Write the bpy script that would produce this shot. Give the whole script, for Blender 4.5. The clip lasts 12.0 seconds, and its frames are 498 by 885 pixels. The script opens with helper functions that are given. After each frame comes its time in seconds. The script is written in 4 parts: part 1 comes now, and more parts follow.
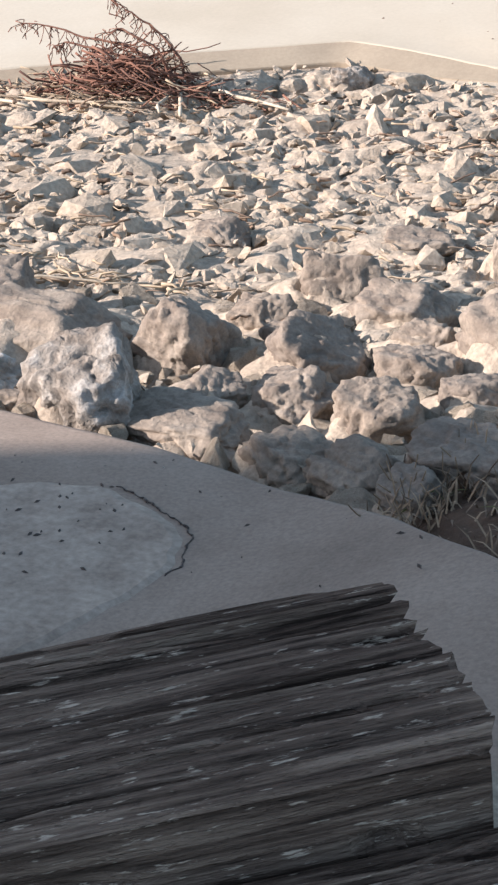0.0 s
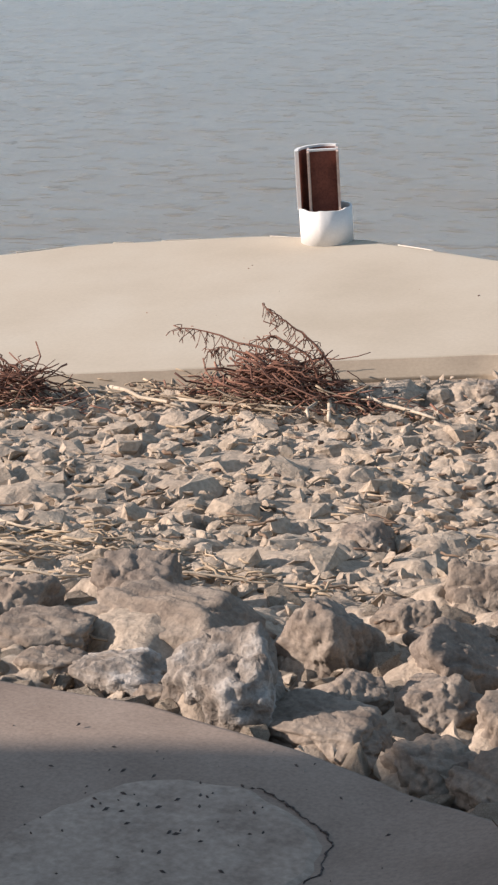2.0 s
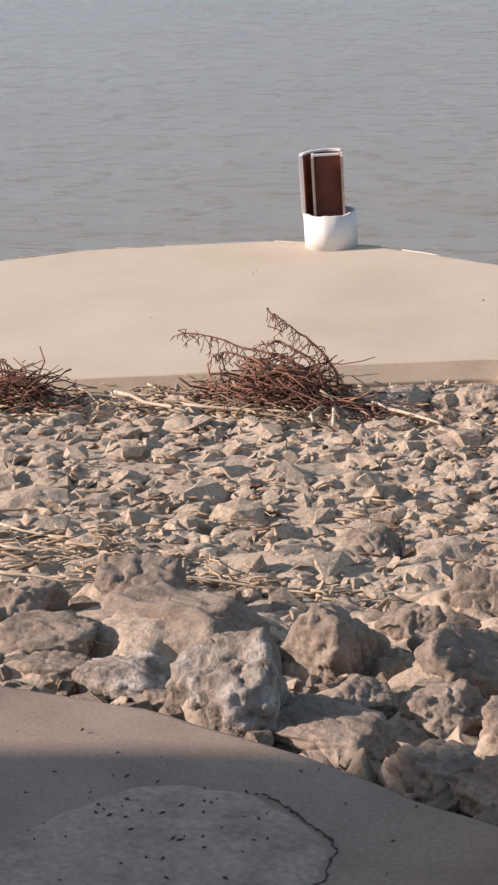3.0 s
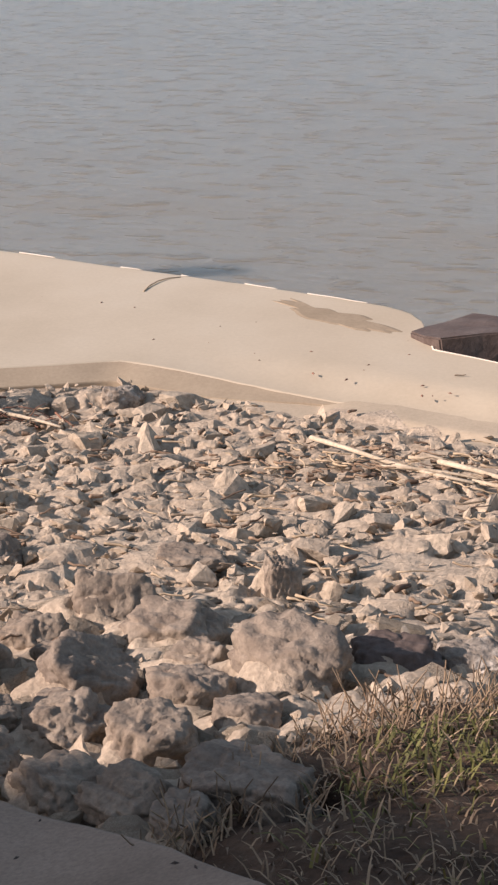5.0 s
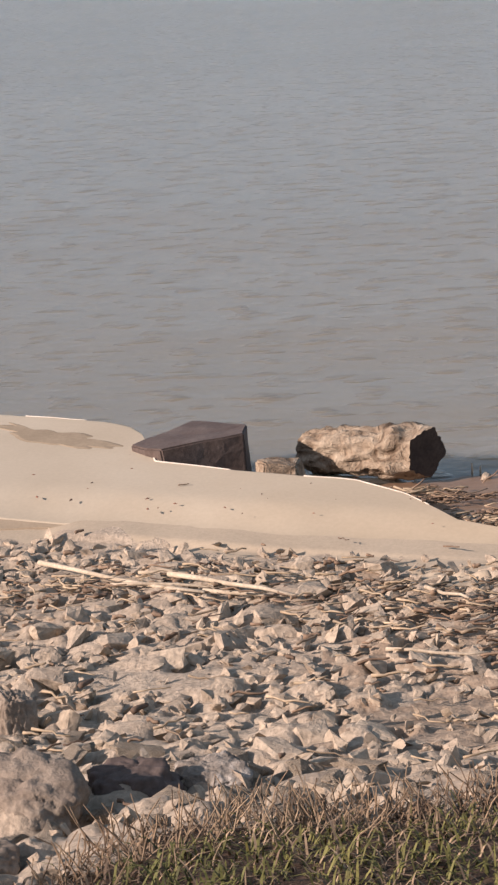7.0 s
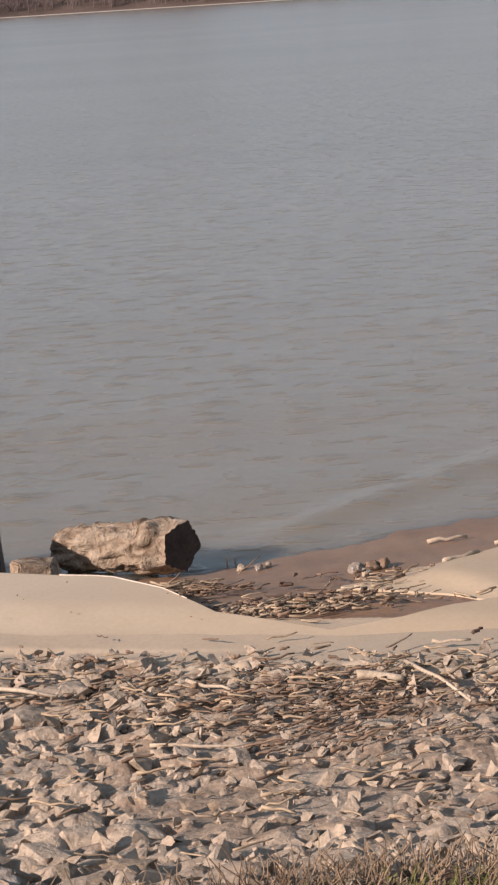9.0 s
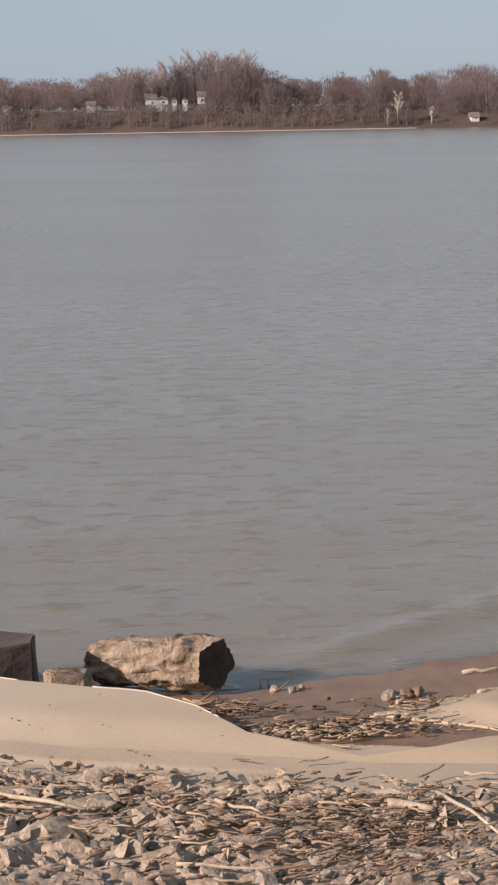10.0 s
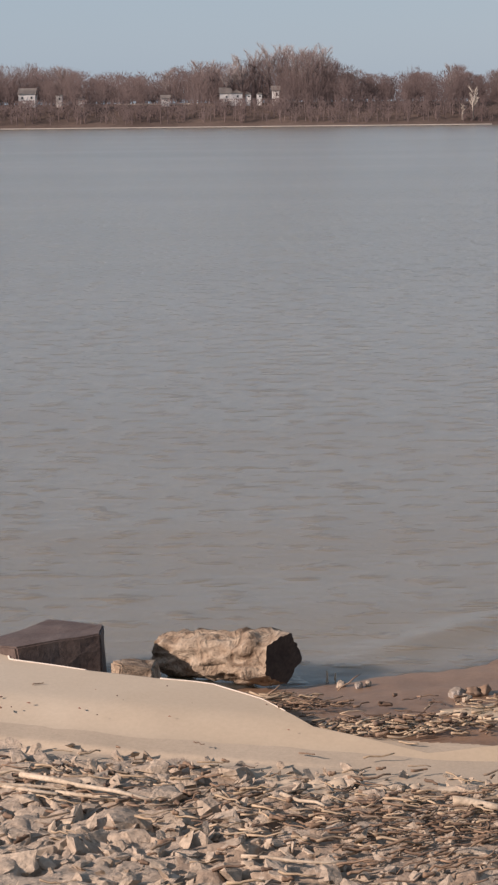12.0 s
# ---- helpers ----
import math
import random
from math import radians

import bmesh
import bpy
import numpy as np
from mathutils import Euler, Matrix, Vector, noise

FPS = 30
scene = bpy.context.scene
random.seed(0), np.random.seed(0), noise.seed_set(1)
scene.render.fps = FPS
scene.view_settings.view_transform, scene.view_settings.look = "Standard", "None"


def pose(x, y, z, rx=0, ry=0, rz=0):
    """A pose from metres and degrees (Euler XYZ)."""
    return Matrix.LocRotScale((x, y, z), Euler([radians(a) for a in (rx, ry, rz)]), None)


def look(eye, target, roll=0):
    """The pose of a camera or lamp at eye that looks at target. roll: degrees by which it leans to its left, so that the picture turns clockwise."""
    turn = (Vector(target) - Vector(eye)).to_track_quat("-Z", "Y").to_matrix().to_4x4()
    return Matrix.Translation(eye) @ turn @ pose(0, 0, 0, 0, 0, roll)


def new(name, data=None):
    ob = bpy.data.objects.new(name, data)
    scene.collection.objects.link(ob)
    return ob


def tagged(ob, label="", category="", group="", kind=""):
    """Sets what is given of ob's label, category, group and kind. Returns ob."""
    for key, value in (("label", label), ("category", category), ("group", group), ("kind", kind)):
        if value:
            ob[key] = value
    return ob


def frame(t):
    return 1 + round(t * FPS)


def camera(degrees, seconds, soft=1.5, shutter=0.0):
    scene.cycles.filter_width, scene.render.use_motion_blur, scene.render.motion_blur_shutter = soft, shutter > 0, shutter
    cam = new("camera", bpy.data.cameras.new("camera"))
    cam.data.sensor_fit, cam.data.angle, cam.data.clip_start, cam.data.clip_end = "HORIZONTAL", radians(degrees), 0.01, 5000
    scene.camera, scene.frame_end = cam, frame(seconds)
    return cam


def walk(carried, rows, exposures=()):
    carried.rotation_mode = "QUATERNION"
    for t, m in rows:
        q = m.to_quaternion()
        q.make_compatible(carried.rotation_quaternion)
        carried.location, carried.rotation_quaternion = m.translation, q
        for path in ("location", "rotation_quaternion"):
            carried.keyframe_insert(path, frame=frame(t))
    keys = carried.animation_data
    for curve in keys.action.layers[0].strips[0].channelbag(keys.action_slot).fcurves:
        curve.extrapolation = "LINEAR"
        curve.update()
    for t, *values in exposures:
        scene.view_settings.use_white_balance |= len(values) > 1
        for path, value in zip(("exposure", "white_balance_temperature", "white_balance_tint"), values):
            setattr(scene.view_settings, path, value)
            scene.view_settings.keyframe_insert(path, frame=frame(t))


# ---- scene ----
cam = camera(16.43, 12.0, soft=2.4)
PATH = [
    (0, (-0.023, 0.001, 3.174), (-3.465, 7.911, -1.884), -4.70),
    (0.5, (-0.032, -0.007, 3.182), (-3.672, 8.185, -1.249), -3.58),
    (1, (-0.043, -0.021, 3.192), (-3.995, 8.290, -0.720), -2.92),
    (1.5, (-0.039, -0.033, 3.201), (-4.285, 8.226, -0.509), -3.85),
    (2, (-0.035, -0.045, 3.206), (-4.384, 8.272, -0.244), -4.04),
    (2.5, (-0.042, -0.048, 3.206), (-4.411, 8.271, -0.216), -3.93),
    (2.7, (-0.039, -0.043, 3.202), (-4.418, 8.273, -0.214), -4.14),
    (3.9, (-0.052, -0.020, 3.194), (-4.385, 8.295, -0.232), -3.95),
    (4.3, (-0.063, -0.012, 3.190), (-4.139, 8.443, -0.259), -3.69),
    (4.5, (-0.048, 0.009, 3.193), (-3.671, 8.643, -0.318), -3.31),
    (5, (-0.025, 0.021, 3.196), (-2.391, 9.081, -0.314), -1.29),
    (5.5, (-0.004, 0.026, 3.209), (-1.942, 9.193, -0.286), -1.94),
    (6, (0.019, 0.043, 3.222), (-1.593, 9.317, -0.154), -3.45),
    (6.5, (0.044, 0.055, 3.229), (-1.090, 9.487, 0.108), -3.83),
    (7, (0.060, 0.067, 3.235), (-0.845, 9.566, 0.244), -3.95),
    (7.5, (0.062, 0.081, 3.236), (-0.404, 9.605, 0.224), -5.62),
    (7.7, (0.066, 0.085, 3.232), (-0.478, 9.663, 0.413), -5.60),
    (9.3, (0.032, 0.071, 3.222), (0.796, 9.762, 0.878), -3.02),
    (9.5, (0.025, 0.062, 3.223), (0.702, 9.842, 1.249), -2.08),
    (10, (0.006, 0.042, 3.228), (0.404, 9.861, 1.379), -1.03),
    (10.5, (-0.002, 0.028, 3.232), (0.157, 9.857, 1.398), -0.40),
    (11, (-0.001, 0.026, 3.233), (-0.011, 9.851, 1.370), -0.33),
    (11.5, (-0.008, 0.025, 3.230), (0.004, 9.849, 1.360), -0.27),
    (12, (-0.001, 0.021, 3.233), (-0.004, 9.844, 1.359), -0.60),
]
walk(cam, [(t, look(eye, target, roll)) for t, eye, target, roll in PATH],
     exposures=[(0.0, 1.04, 5880, 11), (0.5, 0.95, 5900, 10), (1.0, 0.60, 6050, 12), (1.5, 0.56, 6280, 15), (2.1, 0.52, 6280, 14), (2.6, 0.50, 6480, 19), (5.0, 0.44, 6620, 19), (7.5, 0.30, 6600, 19), (9.5, 0.15, 6660, 20), (12.0, 0.08, 6660, 20)])

# ---- world and sun ----
SUN_FROM = Vector((-0.87, -0.39, 0.45)).normalized()
SUN_EL = math.asin(SUN_FROM.z)
world = bpy.data.worlds.new("sky")
scene.world = world
world.use_nodes = True
wn = world.node_tree
sky = wn.nodes.new("ShaderNodeTexSky")
sky.sky_type = "NISHITA"
sky.sun_disc = False
sky.sun_elevation = SUN_EL
sky.sun_rotation = math.atan2(SUN_FROM.x, SUN_FROM.y)
sky.dust_density, sky.air_density, sky.ozone_density = 1.0, 1.0, 2.0
wn.nodes["Background"].inputs["Strength"].default_value = 0.09
warm = wn.nodes.new("ShaderNodeMix")
warm.data_type, warm.blend_type = "RGBA", "MULTIPLY"
warm.inputs[0].default_value = 1.0
warm.inputs[7].default_value = (1.30, 1.0, 0.78, 1)
wn.links.new(sky.outputs["Color"], warm.inputs[6])
haze = wn.nodes.new("ShaderNodeMix")
haze.data_type = "RGBA"
haze.inputs[7].default_value = (3.35, 5.25, 6.8, 1)
aloft = wn.nodes.new("ShaderNodeSeparateXYZ")
wn.links.new(wn.nodes.new("ShaderNodeTexCoord").outputs["Generated"], aloft.inputs[0])
thins = wn.nodes.new("ShaderNodeMapRange")
thins.inputs["From Min"].default_value, thins.inputs["From Max"].default_value = 0.0, 0.7
thins.inputs["To Min"].default_value, thins.inputs["To Max"].default_value = 0.70, 0.25
wn.links.new(aloft.outputs["Z"], thins.inputs["Value"])
wn.links.new(thins.outputs["Result"], haze.inputs[0])
wn.links.new(warm.outputs[2], haze.inputs[6])
wn.links.new(haze.outputs[2], wn.nodes["Background"].inputs["Color"])
sun_data = bpy.data.lights.new("sun", "SUN")
sun_data.energy, sun_data.angle, sun_data.color = 5.2, radians(0.6), (1.0, 0.86, 0.73)
sun = new("sun", sun_data)
sun.matrix_world = look(SUN_FROM * 60, (0, 0, 0))


# ---- materials ----
def shader(name):
    m = bpy.data.materials.new(name)
    m.use_nodes = True
    return m, m.node_tree, m.node_tree.nodes["Principled BSDF"]


def noise_node(nt, scale, detail=5.0, rough=0.6, stretch=(1, 1, 1), kind="ShaderNodeTexNoise"):
    tc = nt.nodes.new("ShaderNodeTexCoord")
    mp = nt.nodes.new("ShaderNodeMapping")
    mp.inputs["Scale"].default_value = stretch
    nt.links.new(tc.outputs["Object"], mp.inputs["Vector"])
    tex = nt.nodes.new(kind)
    tex.inputs["Scale"].default_value = scale
    if kind == "ShaderNodeTexNoise":
        tex.inputs["Detail"].default_value = detail
        tex.inputs["Roughness"].default_value = rough
    nt.links.new(mp.outputs["Vector"], tex.inputs["Vector"])
    return tex


def ramp(nt, fac, stops):
    r = nt.nodes.new("ShaderNodeValToRGB")
    e = r.color_ramp.elements
    while len(e) < len(stops):
        e.new(0.5)
    for k, (p, c) in enumerate(stops):
        e[k].position = p
        e[k].color = (*c, 1)
    nt.links.new(fac, r.inputs["Fac"])
    return r


def mixed(nt, kind, fac, a, b):
    m = nt.nodes.new("ShaderNodeMix")
    m.data_type = "RGBA"
    m.blend_type = kind
    if isinstance(fac, (int, float)):
        m.inputs[0].default_value = fac
    else:
        nt.links.new(fac, m.inputs[0])
    for k, v in ((6, a), (7, b)):
        if isinstance(v, tuple):
            m.inputs[k].default_value = (*v, 1)
        else:
            nt.links.new(v, m.inputs[k])
    return m.outputs[2]


def bumped(nt, bsdf, heights):
    last = None
    for out, strength, dist in heights:
        b = nt.nodes.new("ShaderNodeBump")
        b.inputs["Strength"].default_value = strength
        b.inputs["Distance"].default_value = dist
        nt.links.new(out, b.inputs["Height"])
        if last:
            nt.links.new(last, b.inputs["Normal"])
        last = b.outputs["Normal"]
    nt.links.new(last, bsdf.inputs["Normal"])


def surface(name, stops, big=1.5, small=30.0, rough=0.9, bump=0.5, dist=0.01, fine=0.35, vary=0.0, stretch=(1, 1, 1), spec=0.3, island=False):
    """Two scales of tone on one base, fine grain, bump; vary shifts the tone piece by piece."""
    m, nt, b = shader(name)
    n1 = noise_node(nt, big, 4, 0.6, stretch)
    n2 = noise_node(nt, small, 6, 0.65, stretch)
    col = ramp(nt, n1.outputs["Fac"], stops).outputs["Color"]
    grain = ramp(nt, n2.outputs["Fac"], [(0.3, (1 - fine,) * 3), (0.7, (1 + fine * 0.6,) * 3)]).outputs["Color"]
    col = mixed(nt, "MULTIPLY", 1.0, col, grain)
    if vary:
        src = nt.nodes.new("ShaderNodeNewGeometry").outputs["Random Per Island"] if island else nt.nodes.new("ShaderNodeObjectInfo").outputs["Random"]
        tone = ramp(nt, src, [(0.0, (1 - vary, 1 - vary, 1 - vary * 0.9)), (0.5, (1.0, 0.99, 0.97)), (1.0, (1 + vary * 0.5, 1 + vary * 0.45, 1 + vary * 0.4))]).outputs["Color"]
        col = mixed(nt, "MULTIPLY", 1.0, col, tone)
    nt.links.new(col, b.inputs["Base Color"])
    b.inputs["Roughness"].default_value = rough
    b.inputs["Specular IOR Level"].default_value = spec
    bumped(nt, b, [(n1.outputs["Fac"], bump, dist * 3), (n2.outputs["Fac"], bump, dist)])
    return m


M_SILT = surface("sandy_silt", [(0.3, (0.375, 0.302, 0.235)), (0.7, (0.48, 0.396, 0.312))], 1.2, 45, 0.95, 0.9, 0.012)
M_STONE = surface("dusty_limestone", [(0.25, (0.355, 0.286, 0.222)), (0.5, (0.455, 0.376, 0.295)), (0.8, (0.52, 0.442, 0.353))], 5, 42, 0.93, 0.9, 0.014, 0.35, 0.06)
M_BOULDER = surface("dusty_brown_boulder", [(0.30, (0.170, 0.134, 0.109)), (0.5, (0.275, 0.226, 0.184)), (0.72, (0.350, 0.297, 0.246))], 7, 70, 0.93, 0.7, 0.008, 0.30, 0.08)
M_STONES = surface("dusty_limestone_small", [(0.25, (0.355, 0.286, 0.22)), (0.5, (0.455, 0.373, 0.292)), (0.8, (0.51, 0.432, 0.343))], 5, 42, 0.93, 0.8, 0.012, 0.35, 0.06, island=True)
M_PALE = surface("pale_weathered_stone", [(0.38, (0.22, 0.182, 0.150)), (0.52, (0.32, 0.28, 0.242)), (0.66, (0.56, 0.52, 0.48))], 8, 48, 0.9, 0.8, 0.012, 0.4)
M_APRON = surface("pale_concrete", [(0.3, (0.468, 0.403, 0.314)), (0.5, (0.510, 0.444, 0.352)), (0.7, (0.536, 0.476, 0.386))], 1.1, 40, 0.85, 0.12, 0.002, 0.06)


def sand_drift(m):
    """Tan sand lies thicker on the slab towards the beach."""
    nt = m.node_tree
    b = nt.nodes["Principled BSDF"]
    old = b.inputs["Base Color"].links[0].from_socket
    place = nt.nodes.new("ShaderNodeSeparateXYZ")
    nt.links.new(nt.nodes.new("ShaderNodeNewGeometry").outputs["Position"], place.inputs[0])
    span = nt.nodes.new("ShaderNodeMapRange")
    span.inputs["From Min"].default_value, span.inputs["From Max"].default_value = -3.0, 1.2
    nt.links.new(place.outputs["X"], span.inputs["Value"])
    tone = ramp(nt, span.outputs["Result"], [(0.0, (1, 1, 1)), (1.0, (0.94, 0.87, 0.79))]).outputs["Color"]
    nt.links.new(mixed(nt, "MULTIPLY", 1.0, old, tone), b.inputs["Base Color"])


sand_drift(M_APRON)
M_PAD = surface("grey_concrete", [(0.3, (0.215, 0.163, 0.130)), (0.5, (0.285, 0.220, 0.177)), (0.7, (0.335, 0.264, 0.215))], 2.2, 90, 0.9, 0.16, 0.0015, 0.22)
M_KERB = surface("dirty_concrete_edge", [(0.3, (0.31, 0.25, 0.185)), (0.7, (0.385, 0.315, 0.235))], 2.0, 50, 0.95, 0.25, 0.004, 0.12)
M_SAND = surface("dry_bank_sand", [(0.3, (0.435, 0.355, 0.265)), (0.7, (0.50, 0.412, 0.312))], 1.5, 60, 0.95, 0.25, 0.004, 0.12)
M_DAMP = surface("damp_silt", [(0.3, (0.30, 0.235, 0.165)), (0.7, (0.38, 0.30, 0.215))], 4, 40, 0.8, 0.2, 0.002, 0.15)
M_PATCH = surface("patched_concrete", [(0.3, (0.255, 0.197, 0.158)), (0.45, (0.365, 0.292, 0.238)), (0.7, (0.42, 0.342, 0.281))], 7, 50, 0.9, 0.5, 0.004, 0.28)


def timber_material():
    m, nt, b = shader("weathered_timber")
    streak = noise_node(nt, 75, 5, 0.7, (0.035, 1, 1))
    worn = noise_node(nt, 5, 4, 0.6, (0.4, 1, 1))
    fleck = noise_node(nt, 130, 4, 0.65, (0.16, 1, 1))
    col = ramp(nt, streak.outputs["Fac"], [(0.34, (0.034, 0.024, 0.019)), (0.50, (0.172, 0.122, 0.095)), (0.68, (0.37, 0.277, 0.213))]).outputs["Color"]
    stain = ramp(nt, worn.outputs["Fac"], [(0.35, (0.80, 0.78, 0.78)), (0.60, (1.0, 1.0, 1.0)), (0.75, (2.0, 1.55, 1.1))]).outputs["Color"]
    col = mixed(nt, "MULTIPLY", 1.0, col, stain)
    chips = ramp(nt, fleck.outputs["Fac"], [(0.60, (0, 0, 0)), (0.66, (1, 1, 1))]).outputs["Color"]
    col = mixed(nt, "MIX", chips, col, (0.50, 0.40, 0.32))
    nt.links.new(col, b.inputs["Base Color"])
    b.inputs["Roughness"].default_value = 0.95
    b.inputs["Specular IOR Level"].default_value = 0.1
    bumped(nt, b, [(streak.outputs["Fac"], 1.0, 0.012), (fleck.outputs["Fac"], 0.8, 0.008)])
    return m


M_TIMBER = timber_material()
M_MUD = surface("wet_mud", [(0.3, (0.20, 0.122, 0.078)), (0.7, (0.285, 0.185, 0.122))], 2, 40, 0.5, 0.3, 0.004, 0.2, spec=0.4)
M_STRAW = surface("dry_straw", [(0.3, (0.31, 0.235, 0.16)), (0.7, (0.50, 0.40, 0.29))], 3, 40, 0.85, 0.2, 0.002, 0.3, 0.45, island=True)
M_TWIG = surface("brown_twig", [(0.3, (0.13, 0.06, 0.042)), (0.7, (0.29, 0.155, 0.11))], 3, 40, 0.85, 0.2, 0.002, 0.3, 0.5, island=True)
M_BARK_BITS = surface("brown_bark_bits", [(0.3, (0.15, 0.10, 0.070)), (0.7, (0.30, 0.215, 0.155))], 3, 40, 0.9, 0.2, 0.002, 0.3, 0.5, island=True)
M_STICK = surface("bleached_driftwood", [(0.3, (0.42, 0.34, 0.25)), (0.7, (0.60, 0.51, 0.40))], 4, 60, 0.85, 0.4, 0.003, 0.3)
M_GRASS = surface("green_grass", [(0.3, (0.085, 0.092, 0.028)), (0.7, (0.205, 0.188, 0.064))], 2, 30, 0.7, 0.1, 0.001, 0.2, 0.5, island=True)
M_DEAD = surface("dead_brown_grass", [(0.3, (0.18, 0.118, 0.076)), (0.7, (0.42, 0.32, 0.222))], 3, 40, 0.85, 0.2, 0.002, 0.3, 0.5, island=True)
M_DARK = surface("dark_stone", [(0.3, (0.055, 0.040, 0.036)), (0.7, (0.10, 0.078, 0.070))], 4, 40, 0.6, 0.4, 0.006, 0.3)
# The block's own dark stone; on one boulder it stands in for shade.
M_SLATE_SHADE = surface("slaty_and_shaded_stone", [(0.3, (0.095, 0.068, 0.060)), (0.7, (0.155, 0.122, 0.110))], 5, 45, 0.7, 0.5, 0.006, 0.3)
M_LOG = surface("pale_log", [(0.34, (0.17, 0.115, 0.075)), (0.48, (0.36, 0.275, 0.20)), (0.68, (0.50, 0.41, 0.315))], 7, 30, 0.85, 1.0, 0.016, 0.30)
for node in M_LOG.node_tree.nodes:
    if node.bl_idname == "ShaderNodeTexNoise" and node.inputs["Scale"].default_value < 10:
        node.inputs["Distortion"].default_value = 1.6
# Far darker than the log: the end's shade is put in this colour.
M_LOG_END = surface("shaded_log_end", [(0.3, (0.05, 0.036, 0.030)), (0.7, (0.10, 0.072, 0.058))], 6, 50, 0.9, 0.5, 0.005, 0.3)
M_WHITE = surface("white_painted_pipe", [(0.3, (0.72, 0.71, 0.69)), (0.7, (0.82, 0.81, 0.79))], 3, 60, 0.45, 0.1, 0.001, 0.06)
M_PALE_LINE = surface("pale_line", [(0.3, (0.56, 0.50, 0.43)), (0.7, (0.70, 0.65, 0.58))], 5, 60, 0.85, 0.3, 0.002, 0.15)
M_RUST = surface("rusty_steel", [(0.3, (0.10, 0.035, 0.025)), (0.7, (0.19, 0.065, 0.045))], 8, 70, 0.8, 0.4, 0.002, 0.3)
M_FLANGE = surface("chalky_rusty_steel", [(0.3, (0.40, 0.27, 0.22)), (0.7, (0.62, 0.52, 0.46))], 8, 60, 0.8, 0.3, 0.002, 0.2)
M_WOODS = surface("bare_branches", [(0.3, (0.120, 0.092, 0.092)), (0.7, (0.164, 0.131, 0.130))], 0.05, 0.6, 0.95, 0.0, 0.01, 0.2, 0.22, island=True)
M_GREY_TWIGS = surface("grey_bare_twigs", [(0.3, (0.27, 0.24, 0.238)), (0.7, (0.37, 0.335, 0.33))], 0.05, 0.6, 0.95, 0.0, 0.01, 0.2, 0.25, island=True)
M_SOIL = surface("dark_leaf_soil", [(0.3, (0.060, 0.037, 0.026)), (0.7, (0.125, 0.08, 0.055))], 6, 40, 0.95, 0.8, 0.012, 0.35)
M_HUMUS = surface("brown_plant_litter", [(0.3, (0.285, 0.214, 0.158)), (0.7, (0.40, 0.315, 0.24))], 9, 45, 0.95, 0.7, 0.010, 0.35)
M_FARBANK = surface("far_bank_earth", [(0.3, (0.085, 0.060, 0.050)), (0.7, (0.15, 0.11, 0.09))], 0.05, 0.8, 0.95, 0.2, 0.1, 0.3)
M_SIDING = surface("white_siding", [(0.3, (0.66, 0.65, 0.63)), (0.7, (0.74, 0.73, 0.72))], 0.5, 6, 0.7, 0.1, 0.01, 0.05)
M_ROOF = surface("grey_shingle_roof", [(0.3, (0.16, 0.14, 0.13)), (0.7, (0.24, 0.22, 0.20))], 0.5, 6, 0.9, 0.1, 0.01, 0.1)
M_PALE_BARK = surface("pale_bark", [(0.3, (0.42, 0.38, 0.33)), (0.7, (0.62, 0.58, 0.53))], 0.4, 3, 0.9, 0.1, 0.01, 0.2)
M_GLASS = surface("dark_window_glass", [(0.3, (0.03, 0.035, 0.04)), (0.7, (0.05, 0.055, 0.06))], 1, 5, 0.1, 0.0, 0.01, 0.05, spec=0.5)
M_BRICK = surface("tan_render", [(0.3, (0.36, 0.31, 0.26)), (0.7, (0.44, 0.39, 0.33))], 0.5, 12, 0.9, 0.2, 0.01, 0.1)


def water_material():
    m, nt, b = shader("muddy_river_water")
    silt = noise_node(nt, 0.06, 3, 0.5, (0.35, 1, 1))
    col = ramp(nt, silt.outputs["Fac"], [(0.3, (0.214, 0.189, 0.148)), (0.7, (0.248, 0.220, 0.174))]).outputs["Color"]
    nt.links.new(col, b.inputs["Base Color"])
    b.subsurface_method = "BURLEY"
    b.inputs["Subsurface Weight"].default_value = 1.0
    b.inputs["Subsurface Radius"].default_value = (1.0, 0.9, 0.7)
    b.inputs["Subsurface Scale"].default_value = 0.5
    b.inputs["Roughness"].default_value = 0.2
    b.inputs["IOR"].default_value = 1.46
    w1 = noise_node(nt, 4.8, 2, 0.5, (0.6, 1, 1))
    w2 = noise_node(nt, 9.0, 2, 0.5, (0.6, 1, 1))
    w3 = noise_node(nt, 0.35, 2, 0.5, (0.5, 1, 1))
    crest = ramp(nt, w1.outputs["Fac"], [(0.57, (0, 0, 0)), (0.86, (1, 1, 1))])
    dash = noise_node(nt, 3.8, 2, 0.5, (0.42, 1.7, 1))
    lines = ramp(nt, dash.outputs["Fac"], [(0.66, (0, 0, 0)), (0.74, (1, 1, 1))])
    bumped(nt, b, [(lines.outputs["Color"], 1.0, 0.020), (w3.outputs["Fac"], 0.5, 0.20), (crest.outputs["Color"], 1.0, 0.028), (w1.outputs["Fac"], 0.5, 0.015), (w2.outputs["Fac"], 0.5, 0.012)])
    return m


M_WATER = water_material()


# ---- building helpers ----
def mesh_object(name, verts, faces, material, parent=None, smooth=False):
    me = bpy.data.meshes.new(name)
    me.from_pydata(verts if isinstance(verts, list) else np.asarray(verts).tolist(), [], faces)
    me.update()
    if smooth:
        me.polygons.foreach_set("use_smooth", [True] * len(me.polygons))
    me.materials.append(material)
    ob = new(name, me)
    if parent:
        ob.parent = parent
    return ob


